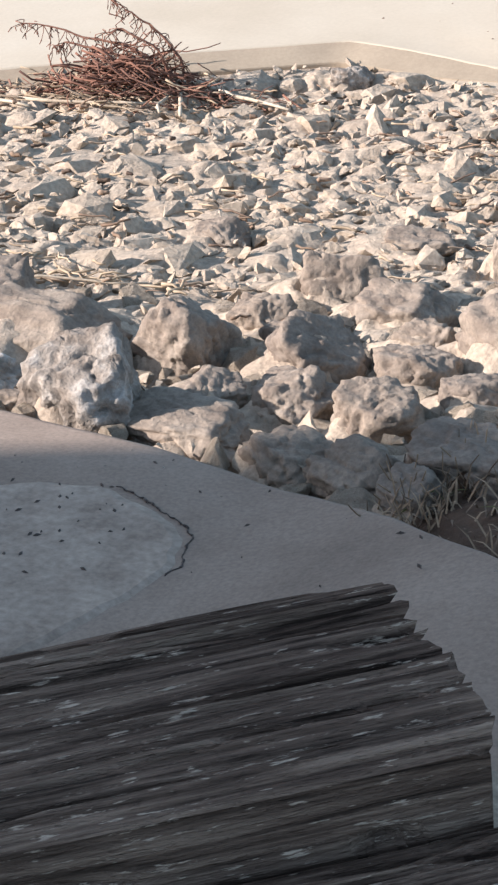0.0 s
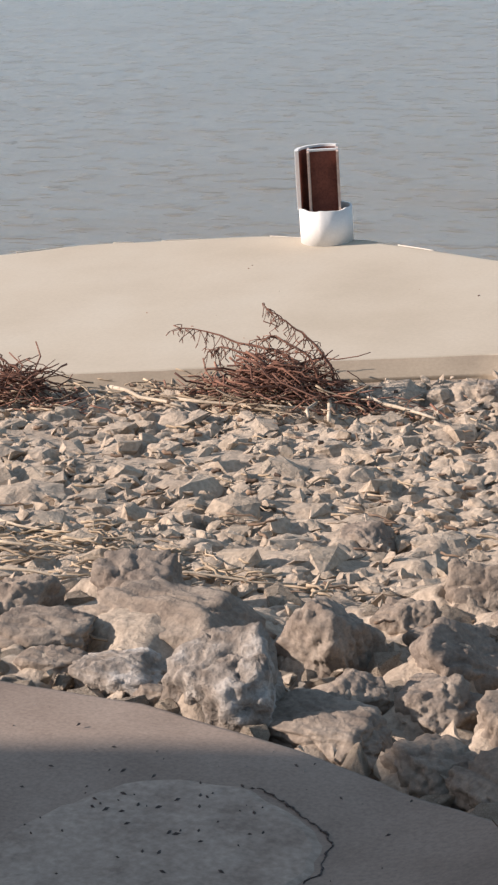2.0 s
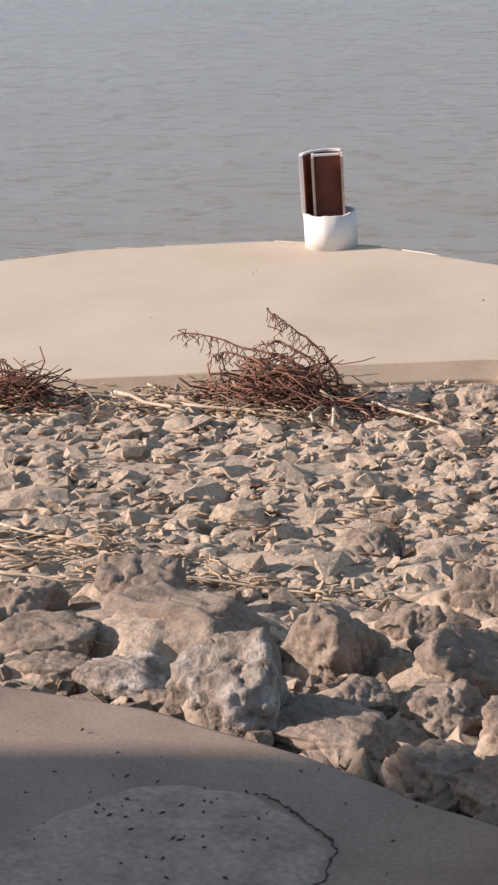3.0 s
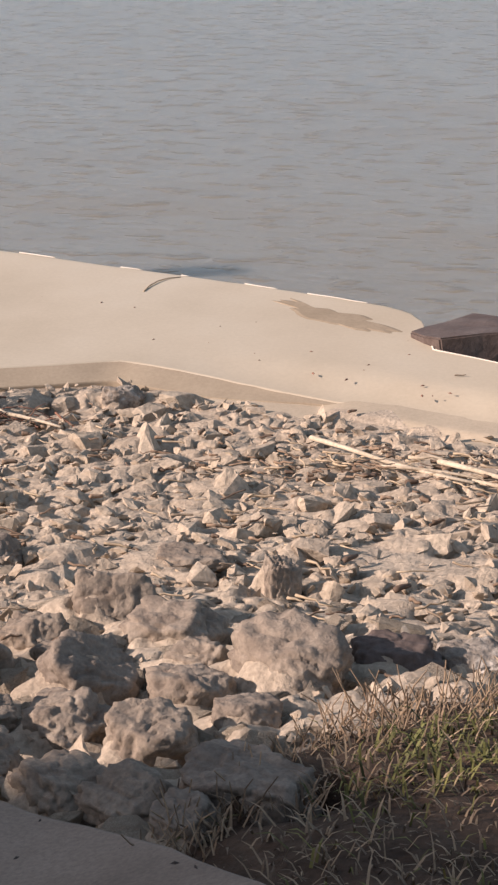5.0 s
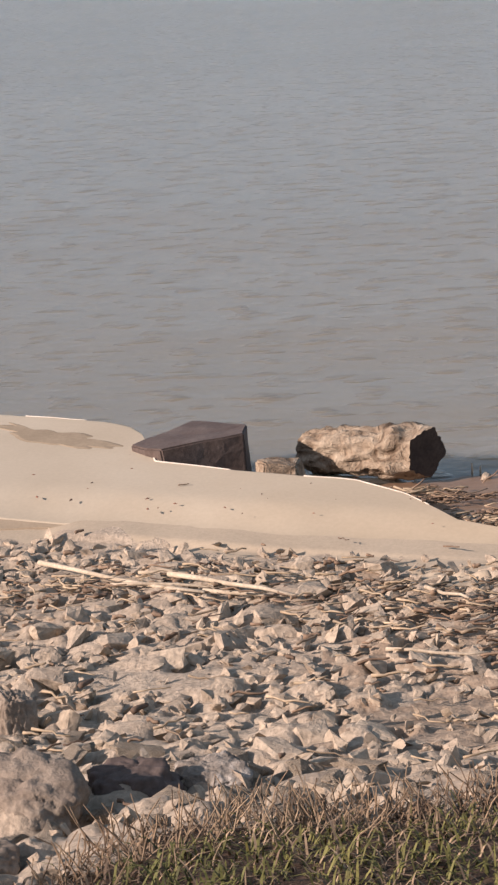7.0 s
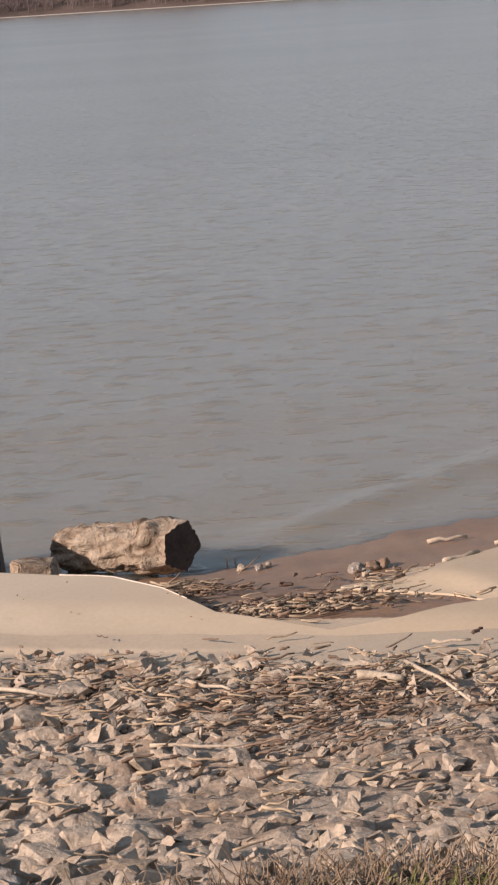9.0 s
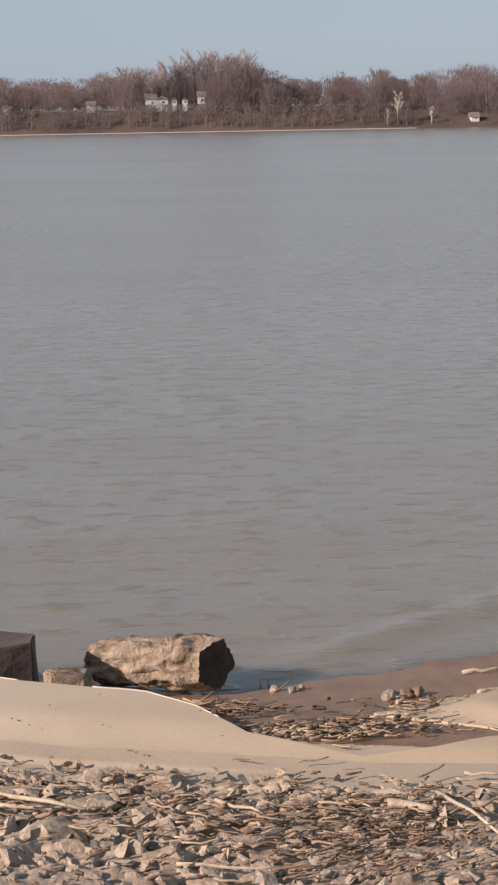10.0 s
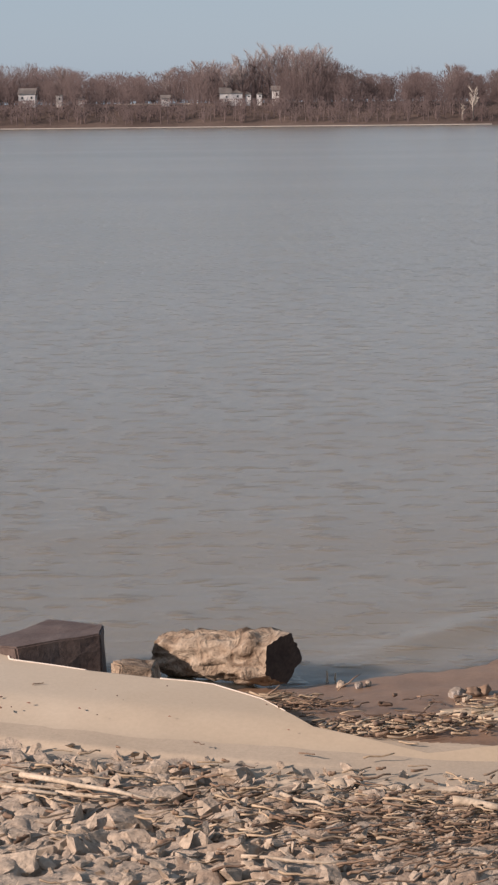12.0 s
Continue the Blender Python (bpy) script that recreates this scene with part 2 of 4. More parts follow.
def part(name, bm, material, parent, label="", smooth=False):
    me = bpy.data.meshes.new(name)
    bm.to_mesh(me)
    bm.free()
    if smooth:
        me.polygons.foreach_set("use_smooth", [True] * len(me.polygons))
    me.materials.append(material)
    ob = new(name, me)
    ob.parent = parent
    if label:
        tagged(ob, label)
    return ob


def thing(name, m, label, category, group="", kind=""):
    ob = new(name)
    ob.matrix_basis = m
    return tagged(ob, label, category, group, kind)


def step(a, b, v):
    s = np.clip((v - a) / (b - a), 0, 1)
    return s * s * (3 - 2 * s)


PROFILE_Y = [1.47, 1.53, 2.0, 2.6, 3.0, 3.5, 4.5, 5.5, 6.5, 7.6, 8.2]
PROFILE_Z = [1.84, 1.30, 1.22, 1.14, 1.08, 0.98, 0.74, 0.50, 0.36, 0.24, 0.20]


def near_edge(x):
    return np.interp(x, [-14, -8, -5.46, -4.5, -3.75, -3.0, -2.4, -1.4, -0.5, 0.8, 1.6, 3, 9], [5.2, 6.4, 7.55, 7.95, 8.3, 8.6, 8.48, 8.24, 7.96, 7.63, 7.4, 7.25, 7.2])


def far_edge(x):
    return np.interp(x, [-14, -9, -7.1, -6.74, -5.5, -4.7, -3.5, -2.5, -1.75, -1.58, -1.46, -1.33, -0.74, -0.2, 0.05, 0.28, 0.82, 1.2, 1.45, 1.8, 2.4, 3, 9],
                     [6.6, 8.8, 10.05, 10.36, 10.86, 10.87, 10.5, 10.2, 9.93, 9.82, 9.62, 9.12, 8.85, 8.65, 8.42, 8.06, 7.78, 7.82, 7.92, 8.0, 8.1, 8.3, 9.0])


def pad_edge(x):
    return np.interp(x, [-6, -3.2, -2.57, -2.14, -1.87, -1.61, -1.39, -1.16, -0.93, -0.78, -0.656, -0.3, 0.3, 6], [3.0, 3.22, 3.26, 3.28, 3.225, 3.17, 3.09, 2.965, 2.80, 2.64, 2.536, 2.2, 1.8, 1.6])


def grass_edge(x):
    return np.interp(x, [-1.2, -0.9, -0.75, -0.4, 0.0, 0.4, 3.0], [2.75, 3.0, 3.55, 3.85, 3.9, 4.15, 4.3])


def shore(x):
    return np.where(x < -1.0, 9.2, 9.45 + 0.37 * np.maximum(x - 0.3, 0) * (x < 8))


def ground_z(x, y):
    """Height of the bank: terrace, slope, mud at the water, bed, far bank."""
    x, y = np.asarray(x, float), np.asarray(y, float)
    z = np.interp(y, PROFILE_Y, PROFILE_Z)
    z = z + 0.22 * step(-1.4, -0.4, x) * step(5.2, 3.2, y) * (y > 1.53)
    s = shore(x)
    beach = np.where(y < s, 0.20 * (s - y) / (s - 8.2), -0.12 * np.minimum(y - s, 1) - 0.25 * np.clip(y - s - 1, 0, 6))
    z = np.where(y > 8.2, beach, z)
    z = np.where((x < -1.35) & (y > 8.9), np.minimum(z, 0.15 - 0.6 * step(8.9, 9.6, y)), z)
    ne = near_edge(x)
    z = np.where((y > 7.0) & (y < ne + 0.25) & (x < 0), np.maximum(z, 0.215), z)
    z = np.where((y > ne - 0.45) & (y < ne + 0.2) & (x > -2.6), np.maximum(z, 0.242 * step(-2.6, -1.6, x) * step(ne - 0.45, ne - 0.1, y) * (1 - 0.1 * step(0.2, 2.0, x))), z)
    far = np.interp(y, [300, 425, 432, 446, 452, 700, 3000], [-1.6, -0.4, 0.6, 5.2, 6.0, 7.0, 9.0])
    far = np.where(far > 0, far * (1 - 0.6 * step(58, 72, x)), far)
    return np.where(y > 300, far, z)


# place, width across, depth, height over the silt, dusty, pale or shade-dark, turn
BOULDERS = [
    (-2.40, 3.97, 0.58, 0.28, 0.17, 0, -6), (-2.74, 4.29, 0.28, 0.20, 0.20, 0, 14), (-1.96, 3.45, 0.30, 0.24, 0.25, 1, 12),
    (-1.96, 4.04, 0.27, 0.22, 0.21, 0, -8), (-1.88, 4.46, 0.19, 0.15, 0.13, 0, 4), (-1.76, 4.86, 0.26, 0.20, 0.22, 0, 20),
    (-1.53, 4.00, 0.25, 0.20, 0.20, 0, 35), (-1.48, 3.66, 0.22, 0.18, 0.13, 0, -15), (-1.68, 3.42, 0.36, 0.20, 0.08, 0, -12),
    (-1.33, 3.27, 0.24, 0.18, 0.11, 0, -25), (-1.12, 3.14, 0.24, 0.16, 0.10, 0, -30), (-2.34, 3.51, 0.29, 0.18, 0.09, 1, 6),
    (-1.48, 4.66, 0.30, 0.24, 0.14, 0, -10), (-1.77, 5.72, 0.29, 0.20, 0.08, 0, 10), (-1.00, 4.19, 0.34, 0.24, 0.20, 0, -28),
    (-0.76, 4.38, 0.27, 0.18, 0.13, 2, 15), (-1.25, 4.02, 0.25, 0.20, 0.13, 0, 25), (-1.21, 3.55, 0.21, 0.18, 0.15, 0, 40),
    (-0.85, 3.14, 0.29, 0.20, 0.10, 0, -18), (-0.53, 4.49, 0.20, 0.15, 0.10, 1, 10), (-1.34, 5.46, 0.13, 0.12, 0.17, 0, 30),
    (-2.76, 3.76, 0.30, 0.22, 0.10, 0, 18), (-3.00, 3.98, 0.24, 0.20, 0.14, 0, 5), (-3.26, 3.70, 0.30, 0.25, 0.16, 0, -10),
    (-2.58, 3.53, 0.20, 0.12, 0.07, 0, 8), (-2.18, 3.43, 0.14, 0.10, 0.06, 0, 0), (-1.74, 3.72, 0.20, 0.16, 0.08, 0, 12),
    (-1.70, 4.26, 0.18, 0.15, 0.10, 0, 44), (-1.31, 4.36, 0.20, 0.16, 0.12, 0, -20), (-1.03, 3.74, 0.17, 0.13, 0.10, 0, 16),
    (-2.84, 8.18, 0.20, 0.14, 0.11, 1, 10), (-2.52, 5.62, 0.22, 0.16, 0.09, 0, -6), (-0.96, 2.98, 0.17, 0.12, 0.08, 0, -35),
]


def bank_stones():
    """Where the loose riprap stones lie: place, half width, height."""
    rng = np.random.RandomState(5)
    cells = {}
    for b in BOULDERS:
        cells.setdefault((int(b[0] // 0.4), int(b[1] // 0.4)), []).append((b[0], b[1], max(b[2], b[3]) * 0.42))
    out = []
    for tries in range(52000):
        x, y = rng.uniform(-7.2, 4.5), rng.uniform(2.6, 8.6)
        beside = near_edge(x) - y
        if beside < (0.22 if x < -1.6 else 0.34) or y < pad_edge(x) + 0.05:
            continue
        if x > -0.95 + 0.15 * rng.rand() and y < 3.85:
            continue
        right = float(step(-0.6, 0.9, x))
        bare = noise.noise(Vector((x * 1.1, y * 1.9, 3))) + 0.5 * noise.noise(Vector((x * 3.1, y * 4.3, 9)))
        if y > 4.5 and bare > 0.02 + 0.35 * rng.rand() and beside > 0.6:
            continue
        r = (0.032 + 0.090 * rng.rand() ** 2.0) * (1 - 0.35 * right)
        if y < 4.6 and x < -0.9:
            r = 0.035 + 0.045 * rng.rand()
        ci, cj = int(x // 0.4), int(y // 0.4)
        near = [s for i in (-1, 0, 1) for j in (-1, 0, 1) for s in cells.get((ci + i, cj + j), ())]
        gap = 0.98 + 0.35 * right
        if any((s[0] - x) ** 2 + (s[1] - y) ** 2 < ((s[2] + r) * gap) ** 2 for s in near):
            continue
        cells.setdefault((ci, cj), []).append((x, y, r))
        out.append((x, y, r, min(0.052, r * rng.uniform(0.42, 0.80)) * (1 - 0.2 * right)))
    out.sort(key=lambda p: p[1] + 0.6 * abs(p[0] + 1.3))
    return out


def gz(x, y):
    return float(ground_z(x, y))


BANK_STONES = bank_stones()


def ground():
    xs = np.unique(np.concatenate([np.linspace(-3000, -40, 14), np.linspace(-40, -9, 20), np.linspace(-9, -7, 20), np.linspace(-7, -6, 40), np.linspace(-5.97, 2.6, 640), np.linspace(2.64, 4, 40), np.linspace(5, 40, 24), np.linspace(40, 3000, 14)]))
    ys = np.unique(np.concatenate([np.linspace(-3000, -20, 8), np.linspace(-20, 1.4, 14), [1.47, 1.53], np.linspace(1.6, 2.5, 14), np.linspace(2.5, 8.65, 440), np.linspace(8.75, 11, 40), np.linspace(11, 40, 12), np.linspace(60, 420, 10), np.linspace(425, 520, 24), np.linspace(600, 3000, 7)]))
    gx, gy = np.meshgrid(xs, ys)
    height = ground_z(gx, gy)
    lumps, scour = np.zeros(gx.shape), np.zeros(gx.shape)
    rock = (gx > -8) & (gx < 5) & (gy > pad_edge(gx) + 0.01) & (gy < near_edge(gx) - 0.02)
    rr = np.random.RandomState(11)
    mound = np.zeros(gx.shape)
    bend = [np.zeros(gx.shape), np.zeros(gx.shape)]
    for j, i in zip(*np.nonzero(rock)):
        q = Vector((gx[j, i] * 9, gy[j, i] * 11, 2))
        bend[0][j, i] = 0.030 * noise.noise(q) + 0.016 * noise.noise(q * 2.7)
        bend[1][j, i] = 0.030 * noise.noise(q + Vector((31, 7, 5))) + 0.016 * noise.noise(q * 2.7 + Vector((3, 17, 5)))
    for x, y, r, h in BANK_STONES + [(b[0], b[1], 0.5 * b[2], 0.78 * b[4]) for b in BOULDERS]:
        i0, i1 = np.searchsorted(xs, (x - 3.2 * r, x + 3.2 * r))
        j0, j1 = np.searchsorted(ys, (y - 3.2 * r, y + 3.2 * r))
        box_ = (slice(j0, j1), slice(i0, i1))
        du, dv = (gx[box_] + bend[0][box_] - x) / r, (gy[box_] + bend[1][box_] - y) / r
        a = np.hypot(np.where(du > 0, du / 0.95, du / 1.9), np.where(dv > 0, dv / 1.5, dv / 0.95))
        mound[box_] = np.maximum(mound[box_], h * (0.92 * np.clip(1.12 - a, 0, 1) ** 0.8))
        deep = rr.choice([0.5, 1.5, 2.2, 2.8])
        du, dv = du - rr.uniform(0.70, 1.0), dv - rr.uniform(-0.8, 0.2)
        scour[box_] -= deep * max(h, 0.03) * np.exp(-(du ** 2 / 0.30 + dv ** 2 / 0.34))
    for j, i in zip(*np.nonzero((gx > -8) & (gx < 5) & (gy > 1.6) & (gy < 11))):
        px, py = float(gx[j, i]), float(gy[j, i])
        v = 0.010 * noise.noise(Vector((px * 3, py * 3, 0))) + 0.005 * noise.noise(Vector((px * 9, py * 9, 4)))
        if rock[j, i]:
            w = min(1, max(0.0, float(near_edge(px)) - py) / 0.3, (py - float(pad_edge(px))) / 0.10)
            crumb = noise.noise(Vector((px * 17, py * 20, 6)))
            v += w * (0.012 * noise.noise(Vector((px * 1.7, py * 2.2, 8))) + 0.006 * crumb + 0.004 * noise.noise(Vector((px * 41, py * 46, 1))))
            v += w * (float(mound[j, i]) + max(-0.14, float(scour[j, i])))
            v -= 0.05 * math.exp(-(py - float(pad_edge(px))) / 0.13)
        elif py <= pad_edge(px) + 0.02:
            v = min(v, 0.0)
        if abs(py - float(near_edge(px))) < 0.34 and px > -2.6:
            v *= 0.25
        lumps[j, i] = v
    height = height + lumps
    nx, ny = len(xs), len(ys)
    verts = np.stack([gx.ravel(), gy.ravel(), height.ravel()], 1)
    faces = [(j * nx + i, j * nx + i + 1, (j + 1) * nx + i + 1, (j + 1) * nx + i) for j in range(ny - 1) for i in range(nx - 1)]
    ob = mesh_object("ground", verts, faces, M_SILT, smooth=True)
    ob.data.polygons.foreach_set("use_smooth", [True] * len(faces))
    ob.data.materials.append(M_MUD)
    ob.data.materials.append(M_FARBANK)
    ob.data.materials.append(M_SOIL)
    ob.data.materials.append(M_HUMUS)
    ob.data.materials.append(M_SAND)
    cy = np.array([(gy.ravel()[f[0]] + gy.ravel()[f[2]]) / 2 for f in faces])
    cx = np.array([(gx.ravel()[f[0]] + gx.ravel()[f[2]]) / 2 for f in faces])
    idx = np.where(cy > 300, 2, np.where(cy > far_edge(cx) - 0.1 + 0.15 * np.sin(cx * 9), 1, 0))
    soil = (cy > 1.53) & (cy < grass_edge(cx) + 0.07 * np.sin(cx * 21) - 0.05) & (cx > -1.15) & (cx < 12)
    idx = np.where(soil, 3, idx)
    humus = (cx > -0.3) & (cx < 3) & (cy > 5.0) & (cy < near_edge(cx) - 0.25)
    idx = np.where([h and noise.noise(Vector((a * 2.6, b * 3.4, 5))) + 0.5 * noise.noise(Vector((a * 11, b * 13, 2))) > -0.2 for h, a, b in zip(humus, cx, cy)], 4, idx)
    beside = near_edge(cx) - cy
    band = 0.16 + 0.34 * step(-1.0, 0.6, cx)
    sand = (beside > -0.4) & (beside < band + 0.10 * np.sin(cx * 5.3) + 0.05 * np.sin(cx * 23)) & (cx > -2.4) & (cx < 9)
    idx = np.where(sand, 5, idx)
    ob.data.polygons.foreach_set("material_index", idx.astype(int).tolist())
    return tagged(ob, "sandy silt river bank with muddy waterline", "ground", kind="structure")


ground()


def water_sheet():
    """The river, with one low swell running in to the beach."""
    xs = np.unique(np.concatenate([[-3000, -300, -40, -8, -2], np.linspace(-0.6, 6, 90), [9, 40, 300, 3000]]))
    ys = np.unique(np.concatenate([np.linspace(8.0, 9.4, 4), np.linspace(9.45, 13.5, 80), [16, 25, 60, 160, 431]]))
    wx, wy = np.meshgrid(xs, ys)
    crest = 9.62 + 0.86 * (wx - 0.2) - 0.03 * (wx - 0.2) ** 2
    wz = 0.03 * np.exp(-((wy - crest) / 0.20) ** 2) * step(0.2, 1.2, wx) * step(6, 4.5, wx)
    nx = len(xs)
    faces = [(j * nx + i, j * nx + i + 1, (j + 1) * nx + i + 1, (j + 1) * nx + i) for j in range(len(ys) - 1) for i in range(nx - 1)]
    return mesh_object("water", np.stack([wx.ravel(), wy.ravel(), wz.ravel()], 1), faces, M_WATER, smooth=True)


water = water_sheet()
tagged(water, "broad muddy river with small ripples", "river", kind="structure")


def sheet(name, xs, near, far, top, drop_near, drop_far, material, rows=14, wobble=0.006):
    """A slab between two edges, with a rounded lip and skirts."""
    verts, faces = [], []
    vs = np.concatenate([[0, 0, 0.004], np.linspace(0.012, 0.988, rows), [0.996, 1, 1]])
    n = len(vs)
    for x in xs:
        a, b = float(near(x)), float(far(x))
        for k, v in enumerate(vs):
            y = a + (b - a) * v
            z = top(x, y) + wobble * noise.noise(Vector((x * 1.3, y * 1.3, 7)))
            if k == 0:
                z -= drop_near
            elif k == n - 1:
                z -= drop_far
            elif k in (1, n - 2):
                z -= 0.012
            verts.append((x, y + 0.012 * noise.noise(Vector((x * 5, 3, v))), z))
    for i in range(len(xs) - 1):
        for k in range(n - 1):
            faces.append((i * n + k, (i + 1) * n + k, (i + 1) * n + k + 1, i * n + k + 1))
    return mesh_object(name, verts, faces, material, smooth=True)


apron = sheet("pavement_apron", np.linspace(-14, 9, 260), near_edge, far_edge,
              lambda x, y: 0.30 - 0.04 * float(step(0.2, 2.0, x)) - 0.02 * float(step(-6, -9, x)) - 0.065 * float(step(-3.0, -1.6, x) * step(0.40, 0.0, y - near_edge(x))), 0.10, 0.5, M_APRON)
tagged(apron, "pale smooth concrete apron along the water", "pavement", kind="structure")
kerb = sheet("trim_kerb", np.linspace(-14, -1.6, 160), lambda x: near_edge(x) - 0.16 * float(step(-1.6, -2.6, x)) - 0.01, lambda x: near_edge(x) + 0.004,
             lambda x, y: 0.295 - 0.05 * (float(near_edge(x)) - y) / 0.16 - 0.065 * float(step(-3.0, -1.6, x)), 0.06, 0.03, M_KERB, 4, 0.004)
tagged(kerb, "dirty grey sloping edge of the apron", "kerb", kind="structure")
pad = sheet("pavement_pad", np.linspace(-6, 6, 150), lambda x: 1.56, pad_edge, lambda x, y: float(ground_z(x, y)) + 0.05, 0.02, 0.16, M_PAD, 10, 0.012)
tagged(pad, "grey worn concrete pad above the stones", "pavement", kind="structure")


# ---- stones ----
def ico(level):
    bm = bmesh.new()
    bmesh.ops.create_icosphere(bm, subdivisions=level, radius=1)
    v = np.array([tuple(a.co) for a in bm.verts])
    f = np.array([[a.index for a in p.verts] for p in bm.faces])
    bm.free()
    return v, f


ICO = {k: ico(k) for k in (3, 5)}


def rock_shape(seed, level, planes=13, rough=0.06, round_=0.25):
    """Vertices of an angular broken stone about one metre across."""
    rng = np.random.RandomState(seed)
    v, f = ICO[level]
    n = rng.normal(size=(planes, 3))
    n /= np.linalg.norm(n, axis=1)[:, None]
    h = rng.uniform(0.55, 1.0, planes)
    d = v @ n.T
    r = np.where(d > 0.05, h / np.maximum(d, 0.05), 9).min(1).clip(0.3, 1.15)
    r = r * (1 - round_) + round_ * 0.8
    off = Vector(rng.uniform(0, 50, 3))
    bumps = np.array([noise.noise(Vector(p) * 2.3 + off) + 0.55 * noise.noise(Vector(p) * 5.5 + off) + 0.4 * noise.noise(Vector(p) * 13 + off) for p in v])
    return v * (r * (1 + rough * 2 * bumps))[:, None] * 0.6, f


def boulder_shape(seed):
    """A blocky boulder: a worn flat top, broken steep sides with rain flutes, ledges and splits."""
    rng = np.random.RandomState(seed)
    v, f = ICO[5]
    n = np.concatenate([np.array([(1, 0, 0), (-1, 0, 0), (0, 1, 0), (0, -1, 0), (0, 0, 1), (0, 0, -1)]) + rng.normal(0, 0.24, (6, 3)), rng.normal(size=(8, 3))])
    n /= np.linalg.norm(n, axis=1)[:, None]
    h = np.concatenate([rng.uniform(0.66, 0.92, 4), [rng.uniform(0.62, 0.85), 0.8], rng.uniform(0.74, 1.0, 8)])
    d = v @ n.T
    r = np.where(d > 0.05, h / np.maximum(d, 0.05), 9).min(1).clip(0.3, 1.15)
    off = Vector(rng.uniform(0, 50, 3))
    out = []
    for p, rad in zip(v, r):
        q = Vector(p) * float(rad)
        side = min(1.0, max(0.0, 1.25 - 1.35 * abs(q.z)))
        a = noise.noise(q * 1.9 + off)
        split = max(0.0, 0.10 - abs(noise.noise(q * 1.5 + off + Vector((9, 2, 4))))) * 10
        flute = 1 - abs(noise.noise(Vector((q.x * 6.5, q.y * 6.5, q.z * 1.6)) + off)) * 2.4
        ledge = noise.noise(Vector((q.x * 1.3, q.y * 1.3, q.z * 5.5)) + off)
        pit = max(0.0, noise.noise(Vector((q.x * 8, q.y * 8, q.z * 4)) + off) - 0.22)
        chip = abs(noise.noise(q * 3.4 + off + Vector((5, 5, 1))))
        out.append(1 + 0.10 * a + 0.15 * (0.25 - chip) - 0.11 * split + side * (0.07 * min(flute, 0.7) + 0.06 * ledge - 0.20 * pit) + 0.03 * (0.3 - abs(noise.noise(q * 10 + off))) + 0.022 * noise.noise(q * 19 + off) + 0.014 * noise.noise(q * 37 + off))
    return v * (r * np.array(out))[:, None], f


def stone_shape(seed, points=11, cuts=2):
    """A sharp broken stone: the hull of a few corners, its faces split and roughened."""
    rng = np.random.RandomState(seed)
    bm = bmesh.new()
    for p in rng.normal(size=(points, 3)):
        p /= (np.abs(p) ** 5).sum() ** (1 / 5)
        bm.verts.new(p * rng.uniform(0.72, 1.0))
    hull = bmesh.ops.convex_hull(bm, input=bm.verts)
    bmesh.ops.delete(bm, geom=list({e for e in hull["geom_interior"] + hull["geom_unused"] if isinstance(e, bmesh.types.BMVert)}), context="VERTS")
    bmesh.ops.subdivide_edges(bm, edges=bm.edges, cuts=cuts, use_grid_fill=True)
    bmesh.ops.triangulate(bm, faces=bm.faces)
    off = Vector(rng.uniform(0, 50, 3))
    for v in bm.verts:
        v.co *= 1 + 0.10 * noise.noise(v.co * 1.8 + off) + 0.05 * noise.noise(v.co * 5 + off)
    v = np.array([tuple(a.co) for a in bm.verts])
    f = np.array([[a.index for a in p.verts] for p in bm.faces])
    bm.free()
    return v / (v.max(0) - v.min(0)), f


def turn_matrix(rng, tilt=0.5):
    return np.array(Euler((rng.uniform(-tilt, tilt), rng.uniform(-tilt, tilt), rng.uniform(0, 6.28))).to_matrix())


for k, (x, y, w, d, h, pale, rz) in enumerate(BOULDERS):
    v, f = boulder_shape(100 + k)
    v = v / (v.max(0) - v.min(0)) * (w * 1.12, d * 1.15, h * 1.55)
    ob = mesh_object("boulder", v, f, (M_BOULDER, M_PALE, M_SLATE_SHADE)[pale], smooth=True)
    ob.matrix_basis = pose(x, y, gz(x, y) + h * 0.24 - 0.01, 0, 0, rz)
    size = "large " if w > 0.28 else "small " if w < 0.19 else ""
    flat = "flat " if h < 0.45 * w else "upright " if h > 0.9 * w else ""
    # The third tone paints the shade on the boulder by the grass.
    look_of = ("dusty tan boulder with a craggy face, in silt", "pale white-streaked boulder bedded in silt", "boulder at the grass's edge, coloured dark as in shade")[pale]
    tagged(ob, f"{size}{flat}{look_of}", "boulder", "boulders below the pad")

riprap = thing("riprap", Matrix.Identity(4), "dusty angular riprap stones half buried in silt", "riprap", kind="structure")
rng = np.random.RandomState(8)
shapes = [stone_shape(300 + k, 12 + k % 6) for k in range(20)]
stone_meshes = []
for v, f in shapes:
    me = bpy.data.meshes.new("stone")
    me.from_pydata(v.tolist(), [], f.tolist())
    me.materials.append(M_STONE)
    stone_meshes.append(me)
av, af, base = [], [], 0
